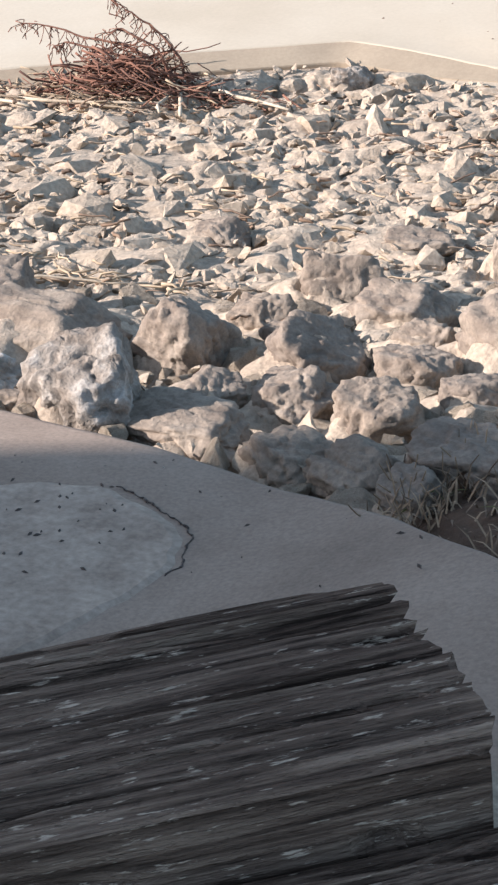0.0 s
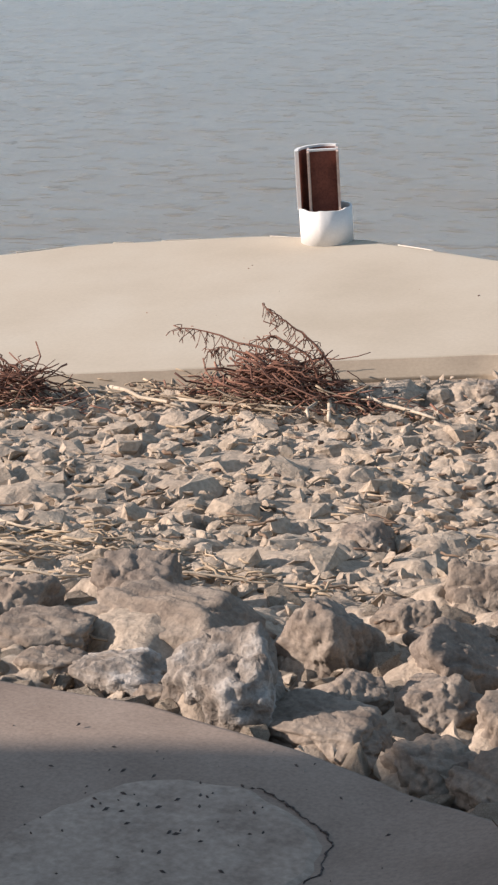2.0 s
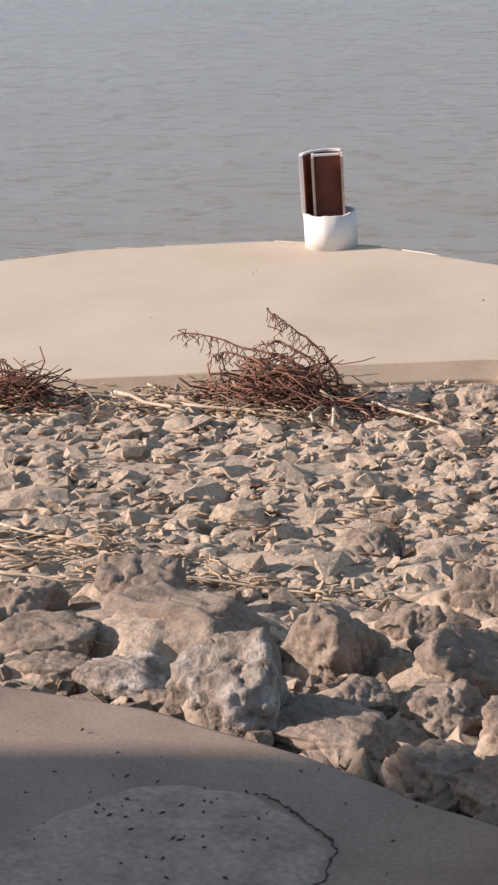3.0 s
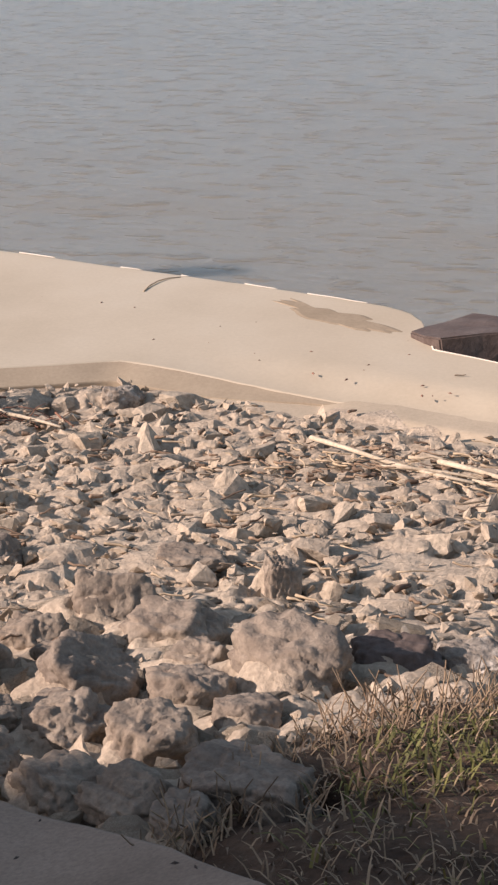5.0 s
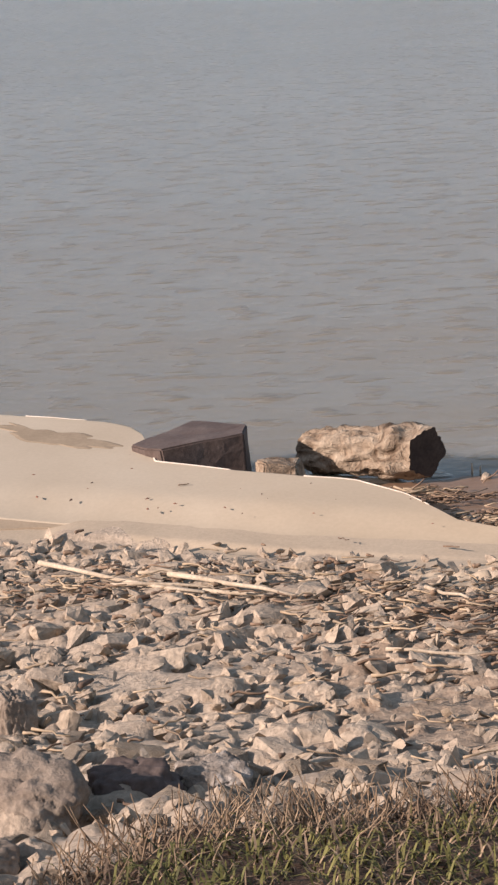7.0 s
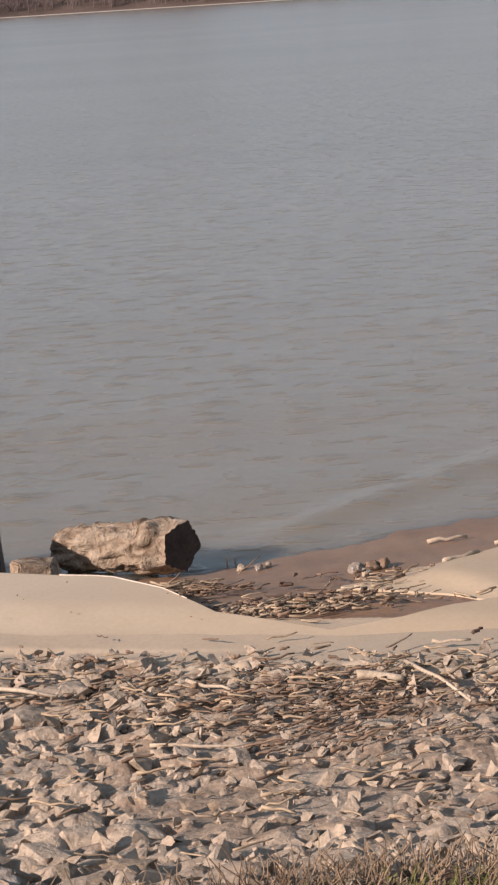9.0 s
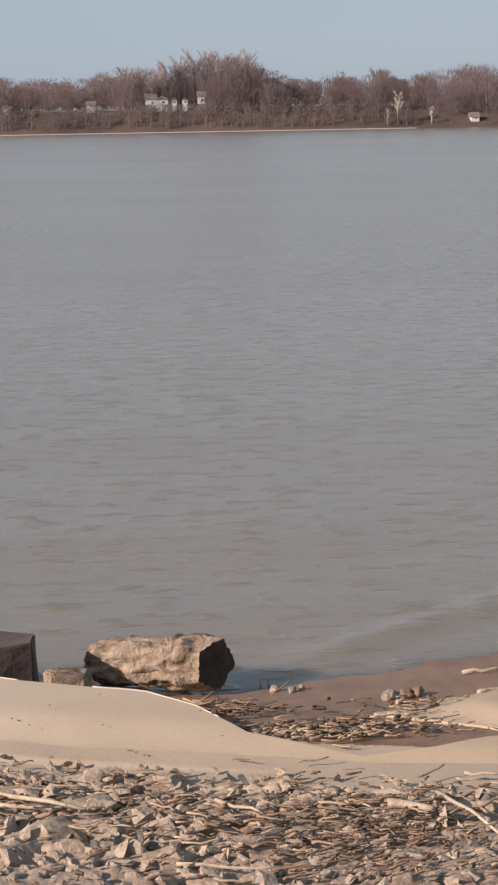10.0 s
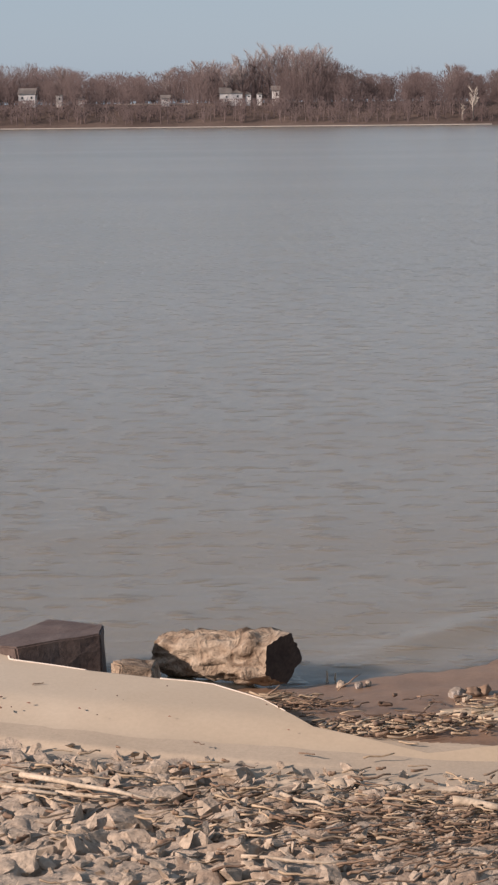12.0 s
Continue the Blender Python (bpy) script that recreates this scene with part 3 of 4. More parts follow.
for k, (x, y, r, h) in enumerate(BANK_STONES):
    size = (r * 2 * rng.uniform(0.80, 1.25), r * 2 * rng.uniform(0.70, 1.05), h * 2.0)
    at = (x + 0.12 * r, y - 0.08 * r, gz(x, y) + h * rng.uniform(-0.10, 0.20))
    turn = Euler((rng.uniform(-0.25, 0.25), rng.uniform(-0.35, 0.1), rng.uniform(0, 6.28)))
    kind = rng.randint(len(shapes))
    if k < 300:
        ob = new("stone", stone_meshes[kind])
        ob.parent = riprap
        ob.matrix_basis = Matrix.LocRotScale(at, turn, size)
    else:
        v, f = shapes[kind]
        v = (v * size) @ np.array(turn.to_matrix()).T + at
        av.append(v), af.append(f + base)
        base += len(v)
chip_shapes = [stone_shape(500 + k, 8, 1) for k in range(8)]
for _ in range(5200):
    x, y = rng.uniform(-6.5, 3.6), rng.uniform(3.0, 8.5)
    if y > near_edge(x) - 0.16 or y < pad_edge(x) + 0.06 or (x > -0.75 and y < 3.9):
        continue
    v, f = chip_shapes[rng.randint(8)]
    r = 0.010 + 0.026 * rng.rand() ** 2
    v = (v * (r * rng.uniform(2.0, 3.6), r * rng.uniform(1.2, 2.2), r * rng.uniform(0.4, 0.9))) @ turn_matrix(rng, 1.0).T + (x, y, gz(x, y) + rng.uniform(0.0, 0.026))
    av.append(v), af.append(f + base)
    base += len(v)
more = mesh_object("stones", np.concatenate(av), np.concatenate(af).tolist(), M_STONES, riprap)
tagged(more, "smaller dusty stones bedded in silt", kind="stuff")


# ---- brush, sticks, straw and grass ----
class Bundle:
    """Gathers many small tubes and blades into one mesh."""

    def __init__(self):
        self.v, self.f, self.n = [], [], 0
        self.bulk = []

    def add(self, verts, faces):
        self.v.extend(verts)
        self.f.extend([tuple(i + self.n for i in f) for f in faces])
        self.n += len(verts)

    def tube(self, pts, r0, r1, sides=5):
        pts = [Vector(p) for p in pts]
        verts, faces = [], []
        for k, p in enumerate(pts):
            d = (pts[min(k + 1, len(pts) - 1)] - pts[max(k - 1, 0)]).normalized()
            a = d.cross(Vector((0.13, 0.31, 1))).normalized()
            b = d.cross(a)
            r = r0 + (r1 - r0) * k / (len(pts) - 1)
            for s in range(sides):
                t = 2 * math.pi * s / sides
                verts.append(p + a * (r * math.cos(t)) + b * (r * math.sin(t)))
        for k in range(len(pts) - 1):
            for s in range(sides):
                faces.append((k * sides + s, k * sides + (s + 1) % sides, (k + 1) * sides + (s + 1) % sides, (k + 1) * sides + s))
        faces.append(tuple(range(sides))[::-1])
        faces.append(tuple(range((len(pts) - 1) * sides, len(pts) * sides)))
        self.add(verts, faces)

    def blade(self, base, tip, width, bend):
        base, tip = Vector(base), Vector(tip)
        side = Vector((tip.y - base.y, base.x - tip.x, 0.001)).normalized() * width
        mid = (base + tip) / 2 + Vector(bend)
        self.add([base - side, base + side, mid + side * 0.7, mid - side * 0.7, tip], [(0, 1, 2, 3), (3, 2, 4)])

    def slivers(self, a, b, c):
        """Many thin triangles at once, from three arrays of corners."""
        self.bulk.append(np.stack([a, b, c], 1).reshape(-1, 3))

    def build(self, name, material, parent=None, smooth=True):
        if self.bulk:
            more = np.concatenate(self.bulk)
            faces = np.arange(len(more)).reshape(-1, 3) + self.n
            return mesh_object(name, [tuple(v) for v in self.v] + more.tolist(), self.f + faces.tolist(), material, parent, smooth)
        return mesh_object(name, self.v, self.f, material, parent, smooth)


def bent(rng, a, b, sag, n=5):
    a, b = Vector(a), Vector(b)
    out = []
    for k in range(n):
        t = k / (n - 1)
        out.append(a.lerp(b, t) + Vector((rng.uniform(-sag, sag), rng.uniform(-sag, sag), rng.uniform(-sag, sag) * 0.5)) * (0 if k in (0, n - 1) else 1))
    return out


STICKS = [  # two ends on the ground, thickness
    (-1.71, 7.66, -0.85, 7.08, 0.013), (-1.05, 7.39, -0.45, 6.98, 0.014), (-0.86, 7.11, -0.43, 6.99, 0.011), (-1.30, 7.25, -0.70, 7.20, 0.009),
    (0.12, 7.06, 0.30, 6.87, 0.010), (1.08, 7.07, 1.24, 6.42, 0.010), (1.60, 9.52, 1.84, 9.55, 0.013), (1.25, 7.37, 1.42, 7.33, 0.009),
    (0.84, 6.87, 1.02, 6.78, 0.024), (-2.89, 4.60, -2.40, 4.73, 0.006), (-3.62, 4.72, -3.30, 4.76, 0.007), (-3.40, 4.36, -3.05, 4.40, 0.007),
    (-3.87, 5.08, -3.35, 5.00, 0.006), (-3.60, 7.80, -3.42, 7.30, 0.015), (-3.72, 7.78, -3.55, 7.34, 0.013), (-3.45, 7.85, -2.95, 7.55, 0.012),
    (-4.85, 7.55, -4.25, 7.30, 0.013), (-4.40, 7.45, -3.60, 7.50, 0.010), (-5.60, 6.95, -5.05, 6.85, 0.014), (1.05, 8.55, 1.32, 8.66, 0.012),
    (0.95, 8.52, 1.12, 8.60, 0.009), (1.35, 8.82, 1.52, 8.87, 0.014), (1.60, 8.98, 1.82, 9.12, 0.016), (1.95, 9.30, 2.20, 9.33, 0.012),
    (-0.60, 9.14, -0.30, 9.05, 0.014), (-0.44, 9.08, -0.16, 9.14, 0.010), (1.55, 7.05, 1.75, 7.12, 0.012), (-0.05, 6.20, 0.35, 6.12, 0.008), (-1.20, 7.45, -0.95, 7.42, 0.009), (0.20, 8.40, 0.42, 8.22, 0.010),
]
for k, (x0, y0, x1, y1, r) in enumerate(STICKS):
    b = Bundle()
    cx, cy = (x0 + x1) / 2, (y0 + y1) / 2
    lift = r + (0.30 - gz(cx, cy) if cy > near_edge(cx) and cy < far_edge(cx) else 0.035 if cy < 7.9 else 0.0)
    b.tube([p - Vector((cx, cy, gz(cx, cy))) for p in bent(rng, (x0, y0, gz(x0, y0) + lift), (x1, y1, gz(x1, y1) + lift), 0.015 + 0.4 * r)], r, r * 0.6, 7)
    ob = b.build("driftwood_stick", M_STICK)
    ob.location = (cx, cy, gz(cx, cy))
    tagged(ob, "bleached driftwood stick lying on the bank", "driftwood", "driftwood sticks")


def litter(name, label, spots, material, length, radius, flat=0.25):
    """Loose broken stalks; spots: middle, spread, count, main turn."""
    b = Bundle()
    for cx, cy, sx, sy, n, turn in spots:
        for _ in range(n):
            x, y = rng.normal(cx, sx), rng.normal(cy, sy)
            if y < pad_edge(x):
                continue
            on = near_edge(x) + 0.05 < y < far_edge(x)
            z = (0.30 if on else gz(x, y) + 0.01 + abs(rng.normal(0, 0.02)))
            if on and rng.rand() < 0.95:
                continue
            ln, a = length * rng.uniform(0.25, 1.0), radians(turn) + rng.normal(0, 0.45)
            rr = radius * rng.uniform(0.5, 1.3)
            dx, dy, dz = math.cos(a) * ln / 2, math.sin(a) * ln / 2, ln * rng.normal(0, flat) * 0.4
            b.tube(bent(rng, (x - dx, y - dy, z + rr - min(dz, 0) * 0.2), (x + dx, y + dy, z + rr + max(dz, 0)), ln * 0.11, 5), rr, rr * 0.6, 4)
    return tagged(b.build(name, material), label, "debris", kind="stuff")


litter("straw_litter", "pale broken reed stalks strewn over the stones", [
    (-1.1, 7.35, 0.45, 0.16, 90, -12), (0.6, 6.95, 0.7, 0.18, 95, -4), (0.3, 6.6, 0.6, 0.4, 36, 0), (1.3, 6.9, 0.6, 0.45, 40, -5),
    (-3.3, 4.75, 0.35, 0.22, 120, 3), (-2.6, 4.72, 0.3, 0.10, 35, 8), (-4.1, 7.55, 0.55, 0.15, 110, -8), (-5.5, 7.0, 0.6, 0.2, 70, -5),
    (0.75, 8.18, 0.33, 0.09, 150, 5), (1.25, 8.6, 0.2, 0.08, 20, 15), (-0.35, 9.0, 0.22, 0.05, 26, 10), (0.16, 8.95, 0.12, 0.10, 44, 4), (-0.68, 9.02, 0.08, 0.06, 14, 0), (-2.0, 6.2, 1.6, 0.9, 120, -8), (0.2, 5.6, 1.0, 0.5, 50, 0)],
    M_STRAW, 0.17, 0.0060)
litter("wood_bits", "short chunky driftwood bits among the stones", [
    (0.5, 6.95, 0.7, 0.24, 70, 0), (0.8, 6.5, 0.4, 0.3, 26, 0), (-1.2, 7.4, 0.5, 0.2, 60, -10), (0.75, 8.2, 0.33, 0.1, 60, 5), (-4.1, 7.5, 0.6, 0.2, 60, 0), (1.2, 8.75, 0.25, 0.12, 14, 10), (-1.8, 6.4, 1.6, 0.8, 70, 0)],
    M_BARK_BITS, 0.075, 0.011, 0.3)
litter("twig_litter", "dark brown twigs strewn over the bank", [
    (0.4, 6.9, 0.6, 0.30, 70, 0), (0.72, 6.5, 0.22, 0.26, 170, 10), (-1.6, 7.3, 0.8, 0.25, 70, -10), (-4.0, 7.7, 0.45, 0.14, 60, -5),
    (1.4, 6.6, 0.6, 0.4, 45, -8), (0.6, 8.25, 0.3, 0.1, 60, 5), (-2.2, 5.6, 1.5, 0.8, 60, 0), (0.9, 8.9, 0.3, 0.15, 10, 10), (0.28, 8.78, 0.16, 0.10, 60, 0)],
    M_BARK_BITS, 0.14, 0.0055, 0.5)


def brush_pile(x, y, wide, deep, tall, count, arches):
    th = thing("brush_pile", pose(x, y, gz(x, y) - 0.02), "heap of dry reddish-brown twigs caught at the apron's edge", "brush", "brush piles")
    b, s = Bundle(), Bundle()
    for _ in range(count):
        px, py = rng.normal(0, wide * 0.26), rng.normal(0, deep * 0.3)
        top = tall * math.exp(-(px / (wide * 0.36)) ** 2)
        z = rng.uniform(0.02, max(top, 0.05))
        a, ln = rng.normal(0, 0.6), rng.uniform(0.08, 0.34)
        dz = rng.normal(0, 0.35) * ln
        bun = s if rng.rand() < 0.28 and z < 0.5 * tall else b
        r = rng.uniform(0.003, 0.007)
        bun.tube(bent(rng, (px - math.cos(a) * ln / 2, py - math.sin(a) * ln / 2, max(0.01, z - dz / 2)), (px + math.cos(a) * ln / 2, py + math.sin(a) * ln / 2, max(0.01, z + dz / 2)), ln * 0.09, 5), r, r * 0.5, 4)
    tagged(b.build("twig_tangle", M_TWIG, th), kind="stuff")
    tagged(s.build("stalk_tangle", M_STRAW, th), kind="stuff")
    for pts in arches:
        c = Bundle()
        pts = [Vector(p) for p in pts]
        fine = []
        for k in range(len(pts) - 1):
            for j in range(5):
                fine.append(pts[k].lerp(pts[k + 1], j / 5) + Vector((rng.normal(0, 0.004), rng.normal(0, 0.004), rng.normal(0, 0.004))))
        fine.append(pts[-1])
        c.tube(fine, 0.010, 0.0025, 5)
        for k in range(3, len(fine)):
            for j in range(3):
                d = Vector((rng.normal(0, 0.035), rng.normal(0, 0.03), -abs(rng.normal(0.01, 0.05))))
                tip = fine[k] + d
                c.tube([fine[k], fine[k] + d * 0.5 + Vector((0.006, 0, 0.004)), tip], 0.003, 0.002, 3)
                c.tube([tip, tip + Vector((rng.normal(0, 0.014), rng.normal(0, 0.01), -0.022))], 0.0042, 0.002, 3)
        c.build("arching_branch", M_TWIG, th)
    return th


brush_pile(-3.90, 7.72, 1.15, 0.40, 0.26, 520, [
    [(0.31, 0.10, 0.05), (0.27, 0.10, 0.22), (0.13, 0.12, 0.36), (-0.02, 0.12, 0.45), (-0.13, 0.14, 0.52)],
    [(0.20, 0.0, 0.10), (0.05, 0.05, 0.27), (-0.20, 0.06, 0.31), (-0.45, 0.08, 0.36), (-0.66, 0.10, 0.37)],
    [(0.28, 0.0, 0.08), (0.18, 0.02, 0.28), (0.0, 0.02, 0.38), (-0.12, 0.02, 0.35)],
    [(0.05, 0.0, 0.10), (-0.12, 0.02, 0.26), (-0.32, 0.02, 0.30), (-0.42, 0.02, 0.26)]])
brush_pile(-5.25, 7.22, 0.85, 0.35, 0.20, 330, [
    [(0.10, 0.0, 0.05), (0.05, 0.02, 0.20), (-0.10, 0.03, 0.27), (-0.2, 0.03, 0.22)]])


def grass_bed():
    """Green tufts and dry stems beside the pad."""
    green, dry = Bundle(), Bundle()
    for _ in range(26000):
        x, y = rng.uniform(-1.0, 2.2), rng.uniform(1.9, 4.3)
        ge = float(grass_edge(x))
        if y > ge - 0.03 or y < pad_edge(x) + 0.02:
            continue
        clump = noise.noise(Vector((x * 7, y * 7, 3)))
        inner = float(step(0.10, 0.40, ge - y) * step(-0.74, -0.55, x))
        if rng.rand() > (0.55 + 0.4 * inner + 0.5 * clump) * (0.62 + 0.38 * float(step(2.85, 3.2, y))):
            continue
        z = gz(x, y) - 0.005
        a, ln = rng.uniform(0, 6.28), rng.uniform(0.018, 0.062)
        lean = rng.uniform(0.4, 1.6) * ln
        tip = (x + math.cos(a) * lean, y + math.sin(a) * lean, z + ln * rng.uniform(0.35, 1.0))
        if rng.rand() < (0.04 + 0.66 * inner + 0.3 * clump) * (0.25 + 0.75 * float(step(2.9, 3.15, y))):
            green.blade((x, y, z), tip, rng.uniform(0.0018, 0.004), (0, 0, ln * 0.35))
        else:
            dry.blade((x, y, z), tip, rng.uniform(0.0018, 0.0036), (0, 0, ln * 0.25))
    for _ in range(1500):
        x = rng.uniform(-1.05, 2.0)
        y = float(grass_edge(x)) + rng.normal(-0.08, 0.13)
        if y < pad_edge(x) + 0.02:
            continue
        z = gz(x, y) - 0.02
        a, ln = rng.uniform(0, 6.28), rng.uniform(0.04, 0.13)
        lean = rng.uniform(0.05, 0.9) * ln
        dry.tube(bent(rng, (x, y, z), (x + math.cos(a) * lean, y + math.sin(a) * lean, z + ln), 0.012, 4), 0.0027, 0.0014, 4)
    tagged(green.build("grass", M_GRASS, smooth=False), "green winter grass tufts beside the concrete", "grass", kind="stuff")
    tagged(dry.build("dry_grass", M_DEAD, smooth=False), "dry tan grass stems at the stones' edge", "dry grass", kind="stuff")


grass_bed()


# ---- things at the waterline ----
def ring(bm, r0, r1, z0, z1, a0, a1, n, ragged=0.0):
    """A pipe wall between two angles, with thickness; ragged roughens its upper rim."""
    rows = []
    full = abs(a1 - a0) >= 359.9
    count = n if full else n + 1
    for k in range(count):
        t = radians(a0 + (a1 - a0) * k / n)
        top = z1 + ragged * noise.noise(Vector((math.cos(t) * 3, math.sin(t) * 3, 2.0)))
        rows.append([bm.verts.new((r * math.cos(t), r * math.sin(t), z)) for r, z in ((r1, z0), (r1, top), (r0, top), (r0, z0))])
    for k in range(count if full else count - 1):
        p, q = rows[k], rows[(k + 1) % count]
        for j in range(4):
            bm.faces.new((p[j], q[j], q[(j + 1) % 4], p[(j + 1) % 4]))
    if not full:
        bm.faces.new(rows[0][::-1]), bm.faces.new(rows[-1])


def box(bm, x0, y0, z0, x1, y1, z1, bevel=0.0):
    m = Matrix.LocRotScale(((x0 + x1) / 2, (y0 + y1) / 2, (z0 + z1) / 2), None, (x1 - x0, y1 - y0, z1 - z0))
    r = bmesh.ops.create_cube(bm, size=1, matrix=m)
    if bevel:
        bmesh.ops.bevel(bm, geom=list({e for v in r["verts"] for e in v.link_edges}), offset=bevel, segments=2, affect="EDGES")


def mooring_post():
    th = thing("mooring_post", pose(-4.985, 10.83, 0.285, 0, 0, 24), "white-painted pipe cut away over a rusty steel beam", "post")
    bm = bmesh.new()
    ring(bm, 0.168, 0.186, 0.0, 0.26, 0, 360, 48, 0.012)
    part("lower_pipe", bm, M_WHITE, th, "white-painted lower pipe", True)
    bm = bmesh.new()
    ring(bm, 0.170, 0.196, 0.25, 0.665, 57, 188, 30, 0.004)
    shell = part("upper_shell", bm, M_WHITE, th, "white curved shell with a cut edge")
    # Dark liner added to paint the shade inside the shell.
    bm = bmesh.new()
    ring(bm, 0.160, 0.168, 0.20, 0.65, 58, 186, 30)
    part("shade_lining", bm, M_RUST, shell, "dark lining added for the shade inside the shell")
    bm = bmesh.new()
    box(bm, -0.092, -0.03, 0.05, 0.092, -0.015, 0.655, 0.002)
    beam = part("beam_web", bm, M_RUST, th, "rusty brown steel plate")
    for x in (-0.110, 0.092):
        bm = bmesh.new()
        box(bm, x, -0.10, 0.05, x + 0.018, 0.09, 0.66, 0.003)
        part("beam_flange", bm, M_FLANGE, beam, "pale chalky steel flange")
    bm = bmesh.new()
    box(bm, -0.110, -0.034, 0.655, 0.110, -0.008, 0.669, 0.002)
    part("cap_edge", bm, M_WHITE, beam)
    bm = bmesh.new()
    bmesh.ops.create_circle(bm, cap_ends=True, radius=0.169, segments=40, matrix=Matrix.Translation((0, 0, 0.19)))
    part("fill", bm, M_RUST, th, "rusty fill")


mooring_post()


def faceted(name, base, top, material, label, category, seed, rough=0.02):
    """A broken block from a footprint and its upper corners, cut fine and roughened."""
    bm = bmesh.new()
    vb = [bm.verts.new(p) for p in base]
    vt = [bm.verts.new(p) for p in top]
    n = len(base)
    bm.faces.new(vb[::-1]), bm.faces.new(vt)
    for k in range(n):
        bm.faces.new((vb[k], vb[(k + 1) % n], vt[(k + 1) % n], vt[k]))
    bmesh.ops.bevel(bm, geom=list(bm.edges), offset=0.010, segments=2, affect="EDGES")
    bmesh.ops.triangulate(bm, faces=bm.faces)
    bmesh.ops.subdivide_edges(bm, edges=bm.edges, cuts=3, use_grid_fill=True)
    for v in bm.verts:
        v.co += Vector((noise.noise(v.co * 6 + Vector((seed, 0, 0))), noise.noise(v.co * 6 + Vector((0, seed, 0))), noise.noise(v.co * 6 + Vector((0, 0, seed))))) * rough * 0.6
    c = Vector(base[0])
    bmesh.ops.translate(bm, verts=bm.verts, vec=-c)
    me = bpy.data.meshes.new(name)
    bm.to_mesh(me)
    bm.free()
    me.materials.append(material)
    ob = new(name, me)
    ob.location = c
    return tagged(ob, label, category)


faceted("stone_block", [(-1.46, 9.36, 0.0), (-1.27, 9.12, 0.0), (-0.83, 9.24, 0.0), (-0.83, 9.52, 0.0), (-1.20, 9.80, 0.0)],
        [(-1.50, 9.32, 0.335), (-1.295, 9.10, 0.368), (-0.842, 9.26, 0.402), (-0.845, 9.52, 0.372), (-1.20, 9.82, 0.315)], M_SLATE_SHADE, "dark slaty block with a sloping flat top at the apron's edge", "stone block", 3.0)


def driftwood_log():
    a, b = Vector((-0.555, 9.72, 0.13)), Vector((0.175, 9.42, 0.185))
    ax = (b - a).normalized()
    side = ax.cross(Vector((0, 0, 1))).normalized()
    up = side.cross(ax)
    th = thing("driftwood_log", Matrix.Translation(a), "pale barkless driftwood log, its sawn end coloured dark as in shade", "log")
    rows, segs, verts, faces = 46, 56, [], []
    ln = (b - a).length
    for i in range(rows + 1):
        t = i / rows
        rad = 0.103 + 0.024 * t
        for s in range(segs):
            w = 2 * math.pi * s / segs
            d = math.cos(w) * side + math.sin(w) * up
            facet = 1.0 / max(abs(math.cos((w + 0.4) % (math.pi / 2.5) - math.pi / 5)), 0.5)
            r = rad * (0.05 + 0.92 * facet)
            q = Vector((t * 2.2, math.cos(w) * 1.2, math.sin(w) * 1.2))
            calm = 1 - 0.5 * float(step(0.80, 0.97, t))
            r += calm * (0.020 * noise.noise(q * 1.6) + 0.065 * (0.4 - abs(noise.noise(q * 1.9 + Vector((3, 1, 7))))) + 0.034 * (0.3 - abs(noise.noise(q * 4.6 + Vector((8, 1, 2))))) + 0.008 * noise.noise(Vector((t * 4, math.cos(w) * 8, math.sin(w) * 8))))
            r += 0.026 * math.exp(-((t - 0.80) / 0.06) ** 2) * max(0.0, math.cos(w - 0.5)) - 0.020 * math.exp(-((t - 0.93) / 0.05) ** 2) * max(0.0, math.cos(w - 0.3))
            if t < 0.12:
                r *= 0.62 + 0.38 * math.sqrt(t / 0.12)
            if t > 0.97:
                r *= 0.96
            verts.append(ax * (t * ln - 0.42 * r * math.cos(w) * t ** 4) + d * r)
    for i in range(rows):
        for s in range(segs):
            faces.append((i * segs + s, i * segs + (s + 1) % segs, (i + 1) * segs + (s + 1) % segs, (i + 1) * segs + s))
    body = mesh_object("trunk", verts, faces, M_LOG, th, smooth=True)
    ev, ef = [sum((verts[rows * segs + s] for s in range(segs)), Vector()) / segs], []
    for k in range(1, 5):
        for s in range(segs):
            ev.append(ev[0].lerp(verts[rows * segs + s], k / 4) + ax * (0.004 * noise.noise(Vector((math.cos(6.2832 * s / segs) * k * 0.5, math.sin(6.2832 * s / segs) * k * 0.5, 1))) if k < 4 else 0))
    for s in range(segs):
        ef.append((0, 1 + s, 1 + (s + 1) % segs))
        for k in range(3):
            ef.append((1 + k * segs + s, 1 + (k + 1) * segs + s, 1 + (k + 1) * segs + (s + 1) % segs, 1 + k * segs + (s + 1) % segs))
    mesh_object("sawn_end", ev, ef, M_LOG_END, th, smooth=True)
    return body


driftwood_log()
faceted("rock_chunk", [(-0.80, 9.20, 0.05), (-0.76, 9.04, 0.08), (-0.52, 9.05, 0.06), (-0.50, 9.30, 0.03)],
        [(-0.78, 9.20, 0.26), (-0.73, 9.08, 0.27), (-0.55, 9.10, 0.24), (-0.53, 9.28, 0.24)], M_LOG, "brown rotten wood chunk wedged beside the log", "wood chunk", 8.0, 0.03)
